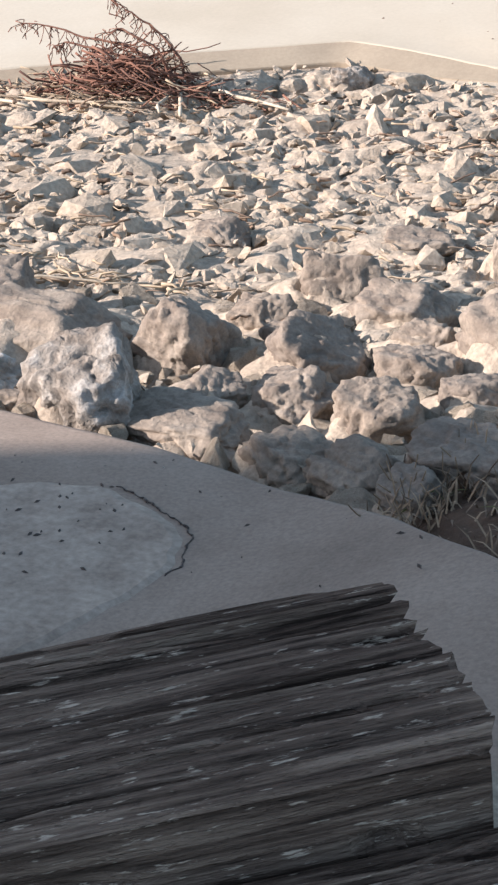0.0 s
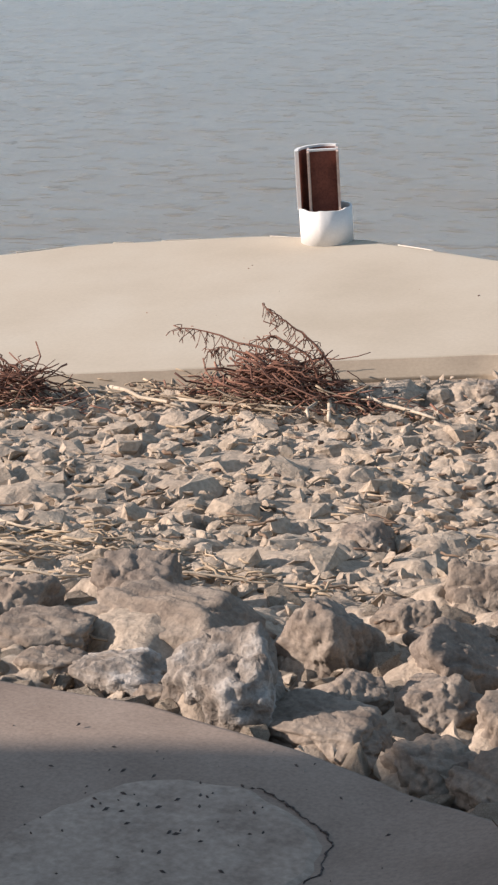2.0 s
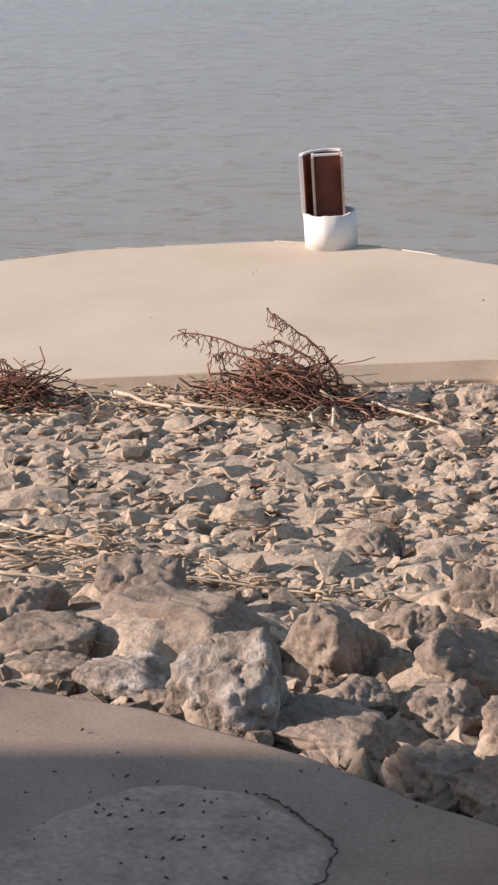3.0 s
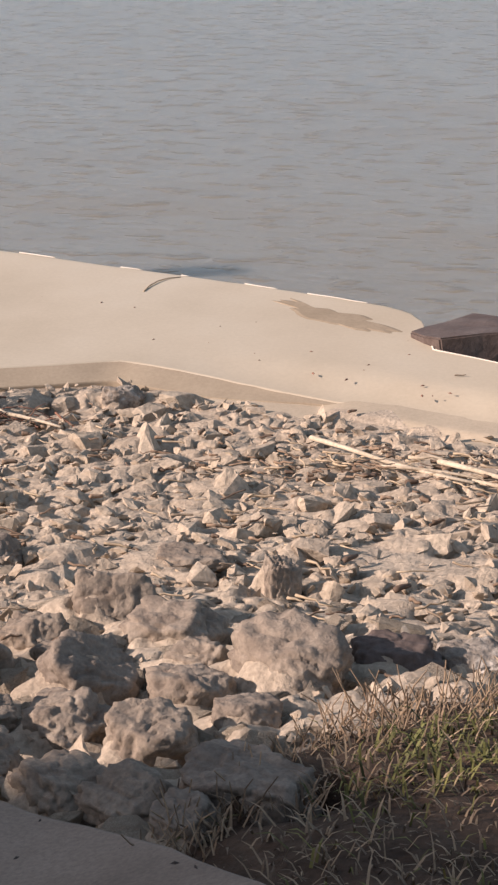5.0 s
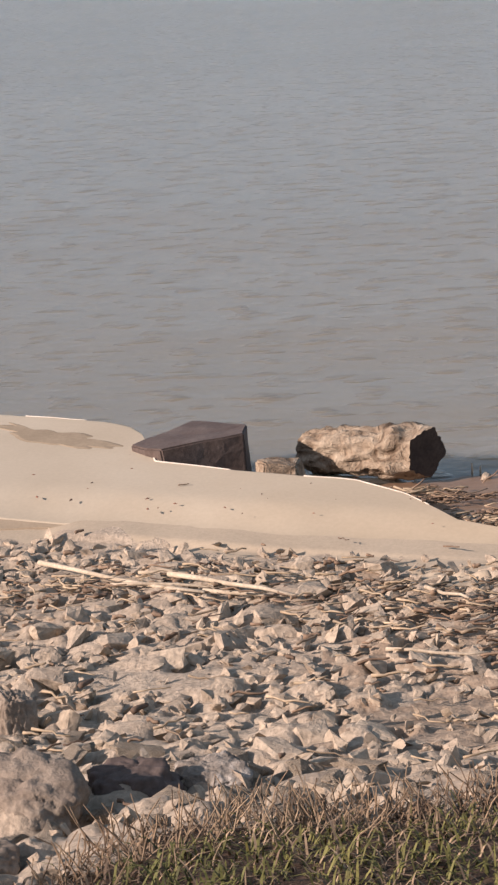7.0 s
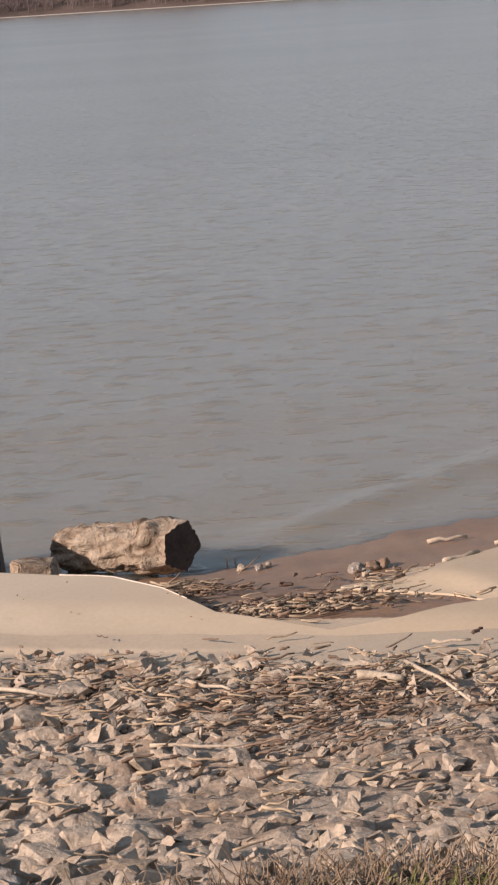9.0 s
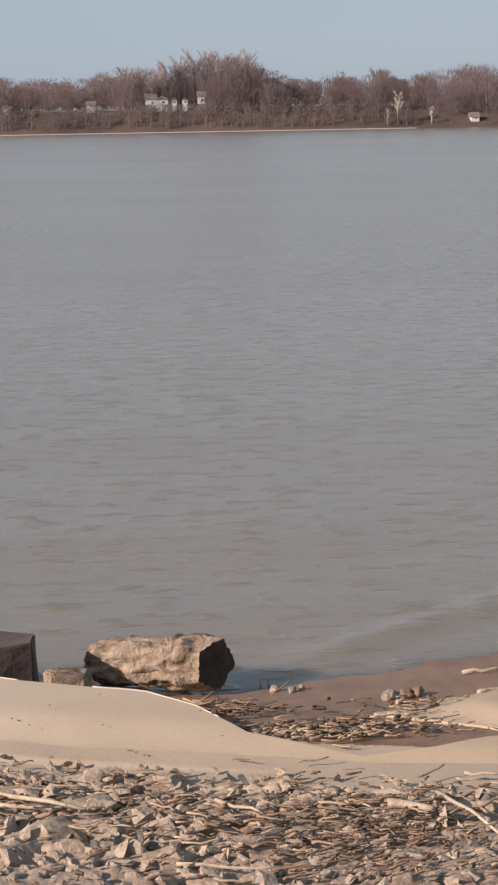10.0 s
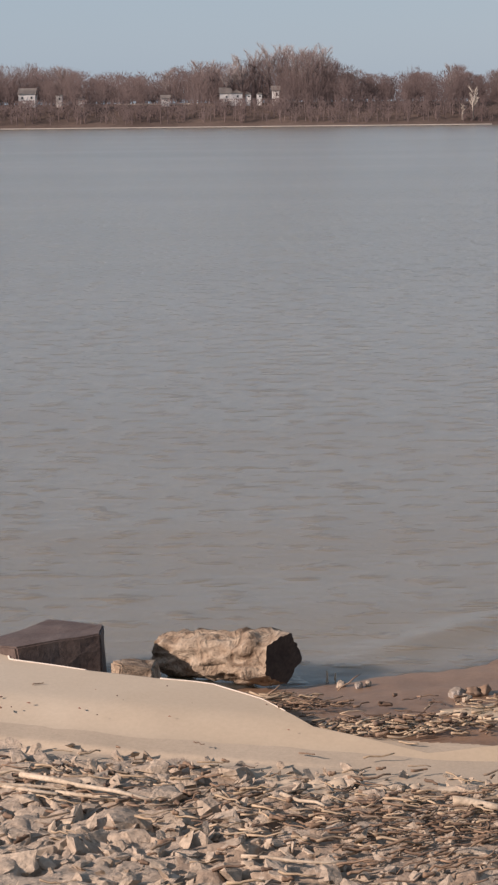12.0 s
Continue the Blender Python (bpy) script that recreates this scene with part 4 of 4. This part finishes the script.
for k, (x, y, r, m, t) in enumerate(((1.115, 8.99, 0.035, M_PALE, "small pinkish stone on wet mud"), (1.20, 9.00, 0.032, M_BARK_BITS, "dark reddish clod on wet mud"), (1.265, 9.03, 0.034, M_BARK_BITS, "dark reddish clod on wet mud"), (1.155, 8.88, 0.03, M_STONE, "small tan stone on wet mud"), (0.60, 9.36, 0.022, M_PALE, "small pale stone at the waterline"), (0.50, 9.42, 0.025, M_STONE, "small tan stone at the waterline"), (0.66, 9.40, 0.018, M_STONE, "small tan stone at the waterline"))):
    v, f = rock_shape(700 + k, 3, 9, 0.1, 0.15)
    ob = mesh_object("pebble", v * r * 2, f, m, smooth=True)
    ob.location = (x, y, max(gz(x, y), 0.0) + r * 0.5)
    tagged(ob, t, "stone", "stones on the mud")
spit = sheet("sand_spit", np.linspace(0.98, 9, 160), lambda x: np.interp(x, [0.98, 1.2, 1.5, 1.75, 2.2, 9], [8.60, 8.42, 8.22, 7.95, 7.8, 7.6]),
             lambda x: np.interp(x, [0.98, 1.16, 1.37, 2.0, 3.0, 9], [8.62, 8.66, 8.83, 9.25, 9.6, 11.0]),
             lambda x, y: min(0.25, float(ground_z(x, y)) + 0.012 + 0.06 * float(step(0.0, 0.35, y - np.interp(x, [0.98, 1.2, 1.5, 1.75, 2.2, 9], [8.60, 8.42, 8.22, 7.95, 7.8, 7.6])) * step(0.0, 0.35, np.interp(x, [0.98, 1.16, 1.37, 2.0, 3.0, 9], [8.62, 8.66, 8.83, 9.25, 9.6, 11.0]) - y) * step(0.98, 1.6, x))), 0.04, 0.06, M_APRON, 12)
tagged(spit, "low tongue of pale sand at the water", "sand", kind="structure")
b = Bundle()
b.tube([(0, 0, -0.05), (0.004, 0, 0.03), (0.002, 0.004, 0.07)], 0.008, 0.005, 6)
b.tube([(0.05, 0.03, -0.05), (0.052, 0.03, 0.02), (0.055, 0.034, 0.045)], 0.007, 0.004, 6)
ob = b.build("reed_stub", M_STICK)
ob.location = (0.43, 9.55, 0)
tagged(ob, "pale broken reed stub standing in shallow water", "reed")

# ---- timbers and pad details ----
U, V = Vector((0.825, 0.565, 0)), Vector((0.565, -0.825, 0))


def timber(start, length, wide, tall, top, seed, label):
    """A split and weathered beam: grooved along the grain, ragged at its end. Its far right corner is at start."""
    prof = []
    n = 64
    for k in range(n + 1):
        prof.append((wide * k / n, 0.0))
    for k in range(1, 15):
        prof.append((wide, -tall * k / 14))
    prof.append((0.0, -tall))
    for k in range(1, 6):
        prof.append((0.0, -tall + tall * k / 6))
    m, rows, verts, faces = len(prof), 150, [], []
    for i in range(rows + 1):
        u = -length * (1 - i / rows)
        for k, (v, z) in enumerate(prof):
            across = v * 60 + z * 47
            g = noise.noise(Vector((u * 1.1 + seed, across * 0.55, seed)))
            h = noise.noise(Vector((u * 3.2, across * 1.9, seed + 4)))
            crack = max(0.0, abs(noise.noise(Vector((u * 0.8, across * 0.33, seed + 9)))) * -9 + 0.55)
            depth = 0.007 * g + 0.005 * h - 0.032 * crack - 0.012 * abs(noise.noise(Vector((u * 2.0, across * 3.1, seed + 14))))
            if z == 0:
                edge = min(v, wide - v)
                dz, dv = depth - 0.012 * max(0, 1 - edge / 0.02), 0
            else:
                dz, dv = 0, depth * (1 if v > 0 else -1)
            ragged = 0
            if i > rows - 4:
                ragged = 0.014 * noise.noise(Vector((across * 0.7, seed, 2))) - 0.03 * crack - 0.6 * max(0, v - wide * 0.9)
            verts.append((u + v * 0.13 + ragged * (i - rows + 4) / 4, -v - dv, tall + z + dz))
    for i in range(rows):
        for k in range(m):
            faces.append((i * m + k, i * m + (k + 1) % m, (i + 1) * m + (k + 1) % m, (i + 1) * m + k))
    faces.append(tuple(range(m)))
    faces.append(tuple(range(rows * m, (rows + 1) * m))[::-1])
    c = Vector((start.x, start.y, top - tall))
    ob = mesh_object("timber_beam", verts, faces, M_TIMBER)
    ob.matrix_basis = pose(c.x, c.y, c.z, 0, 0, math.degrees(math.atan2(U.y, U.x)))
    return tagged(ob, label, "timber", "timber beams")


timber(Vector((-0.508, 1.434, 0)), 1.5, 0.29, 0.28, 2.12, 1.0, "weathered dark squared timber with deep cracks")
timber(Vector((-0.508, 1.434, 0)) + V * 0.297 + U * 0.12, 1.5, 0.26, 0.19, 2.03, 21.0, "lower weathered grey timber beside the upper one")


def patch():
    """A thin skim of lighter concrete over the pad, with a broken rim."""
    rim = [(-2.25, 2.40), (-2.06, 2.52), (-2.02, 2.72), (-1.95, 2.88), (-1.82, 2.97), (-1.70, 2.985), (-1.58, 2.93), (-1.47, 2.86), (-1.395, 2.80), (-1.37, 2.68), (-1.40, 2.50), (-1.5, 2.2), (-1.8, 1.95), (-2.2, 2.1)]
    pts = []
    for k in range(len(rim)):
        p, q = Vector(rim[k]), Vector(rim[(k + 1) % len(rim)])
        for j in range(6):
            w = p.lerp(q, j / 6)
            pts.append(w + Vector((noise.noise(Vector((w.x * 14, w.y * 14, 1))), noise.noise(Vector((w.x * 14, w.y * 14, 9))))) * 0.018)
    c = Vector((-1.80, 2.50))
    verts, faces, n, rings = [], [], len(pts), 12
    for r in range(rings + 1):
        for p in pts:
            w = c.lerp(p, r / rings)
            z = gz(w.x, w.y) + 0.05 + 0.012 * noise.noise(Vector((w.x * 1.3, w.y * 1.3, 7))) + (0.007 if r < rings else -0.006)
            verts.append((w.x, w.y, z))
    for r in range(rings):
        for k in range(n):
            faces.append((r * n + k, r * n + (k + 1) % n, (r + 1) * n + (k + 1) % n, (r + 1) * n + k))
    return tagged(mesh_object("pavement_patch", verts, faces, M_PATCH, smooth=False), "lighter concrete patch with a cracked rim", "patch", kind="structure")


patch().location = (0.038, -0.055, 0.008)


b = Bundle()
line = [(-1.66, 2.972), (-1.62, 2.955), (-1.56, 2.92), (-1.50, 2.885), (-1.44, 2.84), (-1.405, 2.805), (-1.392, 2.74), (-1.372, 2.68), (-1.385, 2.60)]
crack_line = []
for k in range(len(line) - 1):
    for j in range(7):
        x, y = (line[k][c] + (line[k + 1][c] - line[k][c]) * j / 7 for c in (0, 1))
        x, y = x + 0.012 * noise.noise(Vector((x * 40, y * 40, 2))), y + 0.012 * noise.noise(Vector((x * 40, y * 40, 8)))
        crack_line.append((x, y, gz(x, y) + 0.0525 + 0.012 * noise.noise(Vector((x * 1.3, y * 1.3, 7)))))
for k in range(len(crack_line) - 1):
    wide = 0.0012 + 0.0042 * abs(noise.noise(Vector((k * 0.37, 3, 1))))
    b.tube(crack_line[k:k + 2], wide, wide * 1.1, 5)
tagged(b.build("pavement_crack", M_DARK), "dark open crack along the patch's rim", "crack", kind="structure").location = (0.038, -0.055, 0.008)


def stain():
    """A thin damp silt film left on the apron."""
    rim = []
    for k in range(60):
        t = 2 * math.pi * k / 60
        r = 1 + 0.35 * noise.noise(Vector((math.cos(t) * 1.6, math.sin(t) * 1.6, 4))) + 0.3 * noise.noise(Vector((math.cos(t) * 4, math.sin(t) * 4, 1)))
        u, v = 0.40 * r * math.cos(t), 0.15 * r * math.sin(t)
        rim.append((-2.03 + u, 9.64 - 0.50 * u + v + 0.10 * float(step(-0.08, -0.30, u))))
    lay = lambda x, y, e: (x, y, 0.30 + 0.006 * noise.noise(Vector((x * 1.3, y * 1.3, 7))) + e)
    c = Vector((-2.03, 9.64))
    verts, faces = [lay(c.x, c.y, 0.004)], []
    for k in range(1, 7):
        for p in rim:
            w = c.lerp(Vector(p), k / 6)
            verts.append(lay(w.x, w.y, 0.004 if k < 6 else -0.001))
    for j in range(60):
        faces.append((0, 1 + j, 1 + (j + 1) % 60))
        for k in range(5):
            faces.append((1 + k * 60 + j, 1 + (k + 1) * 60 + j, 1 + (k + 1) * 60 + (j + 1) % 60, 1 + k * 60 + (j + 1) % 60))
    return tagged(mesh_object("pavement_stain", verts, faces, M_DAMP), "damp brown silt stain on the pale apron", "stain", kind="structure")


stain()
b = Bundle()
b.tube([(-0.075, -0.24, 0.006), (-0.075, -0.12, 0.012), (-0.05, -0.01, 0.014), (-0.01, 0.07, 0.012), (0.06, 0.12, 0.010)], 0.005, 0.003, 6)
ob = b.build("curved_twig", M_STRAW)
ob.location = (-3.21, 10.22, 0.296)
tagged(ob, "thin curved straw-coloured twig lying on the pale apron", "twig")


def specks(name, label, material, spots, size, on):
    """Chips, leaf bits and dark pit marks lying on a slab."""
    b = Bundle()
    for cx, cy, sx, sy, n in spots:
        for _ in range(n):
            x, y = rng.uniform(cx - sx, cx + sx), rng.uniform(cy - sy, cy + sy)
            z = on(x, y)
            if z is None:
                continue
            r = size * rng.uniform(0.4, 1.4)
            a = rng.uniform(0, 6.28)
            v = [(x + math.cos(a + t) * r * (1.6 if t in (0, math.pi) else 0.7), y + math.sin(a + t) * r * (1.6 if t in (0, math.pi) else 0.7), z - 0.002) for t in (0, math.pi / 2, math.pi, 1.5 * math.pi)]
            b.add(v + [(x, y, z + r * 0.5)], [(0, 1, 4), (1, 2, 4), (2, 3, 4), (3, 0, 4)])
    return tagged(b.build(name, material, smooth=False), label, "debris", kind="stuff")


def pad_top(x, y):
    return gz(x, y) + 0.05 + 0.012 * noise.noise(Vector((x * 1.3, y * 1.3, 7))) if 1.6 < y < pad_edge(x) - 0.02 else None


def apron_top(x, y):
    return 0.30 - 0.04 * float(step(0.2, 2.0, x)) + 0.006 * noise.noise(Vector((x * 1.3, y * 1.3, 7))) if near_edge(x) + 0.1 < y < far_edge(x) - 0.05 else None


def crust():
    """A broken pale line, added as the bright rim of the slab's water edge."""
    b = Bundle()
    run = []
    for x in np.linspace(-7.1, 0.27, 420):
        y = float(far_edge(x)) + 0.012 * noise.noise(Vector((x * 5, 3, 1))) - 0.005
        r = 0.003 + 0.004 * max(0.0, 0.5 + noise.noise(Vector((x * 6, 1, 4))))
        z = 0.30 - 0.04 * float(step(0.2, 2.0, x)) + 0.006 * noise.noise(Vector((x * 1.3, y * 1.3, 7))) + 0.001
        if noise.noise(Vector((x * 2.2, 5, 2))) > (-0.10 if x > -1.4 else 0.02):
            run.append((x, y, z))
            size = r
        else:
            if len(run) > 2:
                b.tube(run, size, size * 0.6, 6)
            run = []
    if len(run) > 2:
        b.tube(run, size, size * 0.6, 6)
    return tagged(b.build("trim_bright_rim", M_PALE_LINE), "broken pale line put in for the apron's bright water edge", "crust", kind="structure")


crust()
specks("pale_grit", "pale grit and chips on the grey concrete", M_PALE, [(-1.6, 2.5, 1.3, 0.9, 190)], 0.0035, pad_top)
# On the patch, dark chips stand in for the shade in its pits.
specks("dark_pits_and_grit", "dark chips for the patch's shaded pits, and specks on the grey concrete", M_DARK, [(-1.75, 2.70, 0.25, 0.22, 42), (-1.4, 2.6, 1.0, 0.8, 70)], 0.0048, lambda x, y: (lambda z: None if z is None else z + 0.010)(pad_top(x, y)))
specks("leaf_bits", "dark leaf bits scattered on the pale apron", M_TWIG, [(-3.4, 9.2, 2.0, 0.9, 16), (-0.4, 8.3, 0.9, 0.35, 16), (-2.2, 9.0, 0.8, 0.5, 8)], 0.009, apron_top)


# ---- far bank ----
def skyline(x):
    """Top of the far woods over the water, in metres."""
    return np.interp(x, [-300, -120, -54, -47, -40, -26, -19, -12, -5, 2, 6.5, 12, 20, 23, 30, 36, 44, 50, 53, 57, 61, 65, 70, 78, 90, 100, 140, 320],
                     [13, 15, 16.0, 15.4, 14.0, 13.2, 14.6, 16.2, 16.2, 17.6, 19.0, 18.6, 18.4, 15.8, 13.6, 12.2, 12.9, 14.0, 14.8, 12.4, 12.8, 15.0, 14.8, 16.2, 14.6, 15.6, 14, 13])


HOUSES = [  # place, floor height, width, depth, wall height, gable to the river, label
    (-5.2, 449, 6.3, 2.9, 5, 2.0, 0, "small white house with a grey roof on the far bank"), (-2.4, 448, 6.4, 3.0, 4, 1.9, 1, "white gabled shed among bare trees"),
    (7.6, 448, 6.4, 1.8, 4, 2.5, 0, "narrow white two-storey house among bare trees"), (0.6, 448, 6.6, 1.4, 3, 1.5, 1, "little white shed on the far bank"),
    (3.4, 448, 6.6, 1.3, 3, 1.5, 1, "little white shed on the far bank"), (-20.5, 448, 6.2, 2.2, 3, 1.0, 0, "low white trailer on the far bank"),
    (-47.5, 448, 6.0, 1.6, 3, 2.3, 1, "little white house on the far bank"), (-55.5, 448, 6.4, 4.2, 5, 2.2, 0, "white long house with a grey roof on the far bank"),
    (75.6, 437, 1.7, 2.0, 4, 0.8, 0, "low white trailer beside the far trees"), (85.2, 437, 1.7, 1.9, 5, 1.1, 0, "white house with dark windows on the far bank"),
    (91.3, 437, 1.8, 1.5, 5, 1.2, 1, "white gabled house beside bare trees"), (95.9, 437, 2.2, 1.6, 5, 1.1, 0, "white house with a grey roof on the far bank"),
    (-42, 448, 6.2, 1.3, 3, 1.2, 1, "little white shed on the far bank")]
woods, brushwood = Bundle(), Bundle()


def twiggy(b, x, y, z, h, wide, n, width):
    """A leafless crown: a bent trunk and a cloud of thin rising twigs."""
    b.tube([(x, y, z - 0.3), (x + rng.normal(0, 0.02) * h, y, z + h * 0.7)], 0.13, 0.05, 3)
    t = rng.uniform(0.05, 1.0, n) ** 0.8
    r = wide * np.sqrt(np.maximum(0.02, 1 - ((t - 0.55) / 0.52) ** 2)) * rng.uniform(0.1, 1.0, n)
    a = rng.uniform(0, 6.28, n)
    p = np.stack([x + np.cos(a) * r, y + np.sin(a) * r, z + h * t], 1)
    way = np.stack([np.cos(a) * 0.45 + rng.normal(0, 0.25, n), np.sin(a) * 0.4, np.ones(n)], 1)
    q = p + way * (h * rng.uniform(0.10, 0.22, n) * (1.05 - 0.5 * t))[:, None]
    w = (width * rng.uniform(0.6, 1.4, n))[:, None]
    b.slivers(p - w * (1, 0, 0), p + w * (1, 0, 0) - (0, 0.03, 0), q)


def blocked(x, y, z):
    return any(abs(x - hx * y / hy) < hw * 0.5 + 1.0 and y < hy + 3 for hx, hy, _, hw, *_ in HOUSES)


for k in range(1350):
    x = rng.uniform(-260, 300)
    y = rng.uniform(440, 478)
    z = float(ground_z(x, y))
    if blocked(x, y, z):
        continue
    h = (float(skyline(x * 440 / y)) - 3.2) * (y / 440) + 3.2 - z
    h *= rng.uniform(0.55, 0.97)
    twiggy(woods, x, y, z, h, h * 0.34, 380, 0.038)
for k in range(420):
    x, y = rng.uniform(-260, 300), rng.uniform(482, 520)
    z = float(ground_z(x, y))
    twiggy(woods, x, y, z, rng.uniform(6.0, 9.0), 3.6, 150, 0.07)
for k in range(1100):
    x, y = rng.uniform(-260, 300), rng.uniform(454, 480)
    twiggy(brushwood, x, y, float(ground_z(x, y)), rng.uniform(2.5, 4.5), 1.6, 46, 0.07)
for k in range(900):
    x, y = rng.uniform(-260, 300), rng.uniform(450, 454)
    twiggy(brushwood, x, y, float(ground_z(x, y)), rng.uniform(1.0, 2.2), 1.5, 34, 0.08)
for k in range(2300):
    x, y = rng.uniform(-260, 300), rng.uniform(432, 446)
    z = float(ground_z(x, y))
    h = rng.uniform(2.0, 5.2) if x < 60 else rng.uniform(0.8, 1.6)
    if blocked(x, y, z):
        h = max(0.5, 6.8 - z) if x < 60 else 1.1
    elif -70 < x < -8:
        h = min(h, max(0.6, 5.9 - z))
    twiggy(brushwood, x, y, z, h, 1.3, 42, 0.06)
tagged(woods.build("far_woods", M_WOODS, smooth=False), "leafless brown woods along the far bank", "woods", kind="stuff")
tagged(brushwood.build("far_scrub", M_WOODS, smooth=False), "brown scrub along the far waterline", "scrub", kind="stuff")


def tall_tree(x, y, h, pale, spread=0.30):
    z = float(ground_z(x, y))
    th = thing("bare_tree", pose(x, y, z), "tall pale-barked leafless tree on the far bank" if pale else "tall grey-brown leafless tree on the far bank", "tree", "tall bare trees")
    t, c = Bundle(), Bundle()
    t.tube([(0, 0, -0.4), (rng.normal(0, 0.2), 0, h * 0.45), (rng.normal(0, 0.4), 0, h * 0.75)], 0.26, 0.09, 6)
    for _ in range(17):
        s, a = rng.uniform(0.25, 0.72), rng.uniform(0, 6.28)
        ln = h * spread * rng.uniform(0.6, 1.0)
        p = Vector((0, 0, h * s))
        q = p + Vector((math.cos(a) * ln * 0.75, math.sin(a) * ln * 0.75, ln))
        q.z = min(q.z, h * rng.uniform(0.86, 0.98))
        c.tube([p, p.lerp(q, 0.5) + Vector((0, 0, ln * 0.06)), q], 0.045, 0.012, 4)
        for _ in range(110):
            e = p.lerp(q, rng.uniform(0.25, 1.0))
            g = e + Vector((rng.normal(0, 0.4), rng.normal(0, 0.4), abs(rng.normal(0.45, 0.35)))) * ln * 0.36
            g.z = min(g.z, h * rng.uniform(0.93, 1.0))
            c.add([e + Vector((-0.022, 0, 0)), e + Vector((0.022, -0.02, 0)), g], [(0, 1, 2)])
    bark = M_PALE_BARK if pale else M_WOODS
    t.build("trunk", bark, th)
    c.build("crown", bark if pale else M_GREY_TWIGS, th)


for x, h, pale in ((-12, 10.8, 0), (-4, 11.0, 0), (-1, 11.6, 0), (2.5, 12.8, 0), (6, 14.4, 0), (9.5, 14.0, 0), (13, 13.7, 0), (16.5, 13.5, 0), (20, 13.4, 0), (-9, 11.2, 0), (-20, 9.0, 0), (53, 9.4, 0), (66, 9.4, 0), (76, 10.6, 0), (82, 9.6, 0), (-48, 10.0, 0)):
    tall_tree(x, 452 + rng.uniform(-4, 6), h * (1.12 if -5 < x < 21 else 1.04), pale)
for x, h in ((56.2, 8.5), (64.5, 5.0), (53.6, 4.0)):
    tall_tree(x, 434, h, 1, 0.22)


def house(x, y, z, w, d, h, gable, label):
    """A small far house: walls, roof, door and windows; footed on the bank."""
    th = thing("house", pose(x, y, z), label, "house", "houses on the far bank")
    drop = z - float(ground_z(x, y)) + 0.3
    bm = bmesh.new()
    box(bm, -w / 2, -d / 2, -drop, w / 2, d / 2, h)
    part("wall", bm, M_SIDING, th, "white siding")
    bm = bmesh.new()
    e = 0.25
    a = [bm.verts.new(p) for p in ((-w / 2 - e, -d / 2 - e, h), (w / 2 + e, -d / 2 - e, h), (w / 2 + e, d / 2 + e, h), (-w / 2 - e, d / 2 + e, h))]
    if gable:
        r = [bm.verts.new(p) for p in ((0, -d / 2 - e, h + w * 0.32), (0, d / 2 + e, h + w * 0.32))]
        for q in ((a[0], a[1], r[0]), (a[2], a[3], r[1]), (a[1], a[2], r[1], r[0]), (a[3], a[0], r[0], r[1]), (a[3], a[2], a[1], a[0])):
            bm.faces.new(q)
    else:
        r = [bm.verts.new(p) for p in ((-w / 2 - e, 0, h + d * 0.3), (w / 2 + e, 0, h + d * 0.3))]
        for q in ((a[0], a[1], r[1], r[0]), (a[2], a[3], r[0], r[1]), (a[3], a[0], r[0]), (a[1], a[2], r[1]), (a[3], a[2], a[1], a[0])):
            bm.faces.new(q)
    part("roof", bm, M_ROOF, th, "shingled roof")
    for wx in ((-w * 0.28, w * 0.28) if w > 3.4 else (w * 0.1,)):
        bm = bmesh.new()
        box(bm, wx - 0.27, -d / 2 - 0.04, h * 0.42, wx + 0.27, -d / 2 + 0.05, h * 0.75)
        sash = part("window", bm, M_SIDING, th)
        bm = bmesh.new()
        box(bm, wx - 0.22, -d / 2 - 0.06, h * 0.45, wx + 0.22, -d / 2 + 0.03, h * 0.72)
        part("pane", bm, M_GLASS, sash)


for x, y, z, w, d, h, g, t in HOUSES:
    house(x, y, max(z, float(ground_z(x, y))), w, d, h, g, t)
strip = mesh_object("sand_strip", [(-400, 427.6, 0.03), (60, 427.6, 0.03), (60, 428.6, 0.17), (-400, 428.6, 0.17)], [(0, 1, 2, 3)], M_PALE_LINE)
tagged(strip, "pale sand strip along the far waterline", "beach", kind="structure")
road = mesh_object("far_road", [(-33, 448.0, 5.62), (-12, 448.0, 5.62), (-12, 451.0, 6.02), (-33, 451.0, 6.02)], [(0, 1, 2, 3)], M_APRON)
tagged(road, "pale road along the top of the far bank", "road", kind="structure")


# ---- unseen building, added behind to shade the pad ----
def building():
    """Added out of view: its corner's upright edge and its roofline give the shade's two edges on the pad."""
    flat = math.hypot(SUN_FROM.x, SUN_FROM.y)
    far = 14.0
    h = 1.13 + far * SUN_FROM.z / flat
    th = thing("building", pose(-0.88 + far * SUN_FROM.x / flat, 3.53 + far * SUN_FROM.y / flat, 0.0, 0, 0, -24), "unseen two-storey building added behind the bank to shade the pad", "building")
    w, d = 6.5, 9.0
    bm = bmesh.new()
    box(bm, 0, -d, 0.5, w, 0, h - 0.3)
    part("wall", bm, M_BRICK, th)
    bm = bmesh.new()
    box(bm, 0, -d - 0.15, h - 0.3, w + 0.15, 0, h)
    part("roof", bm, M_ROOF, th)
    for s in range(2):
        for k in range(2):
            bm = bmesh.new()
            x = 1.2 + k * 2.8
            box(bm, x, -0.04, 2.6 + s * 2.6, x + 1.1, 0.04, 3.9 + s * 2.6)
            part("window", bm, M_GLASS, th)


building()
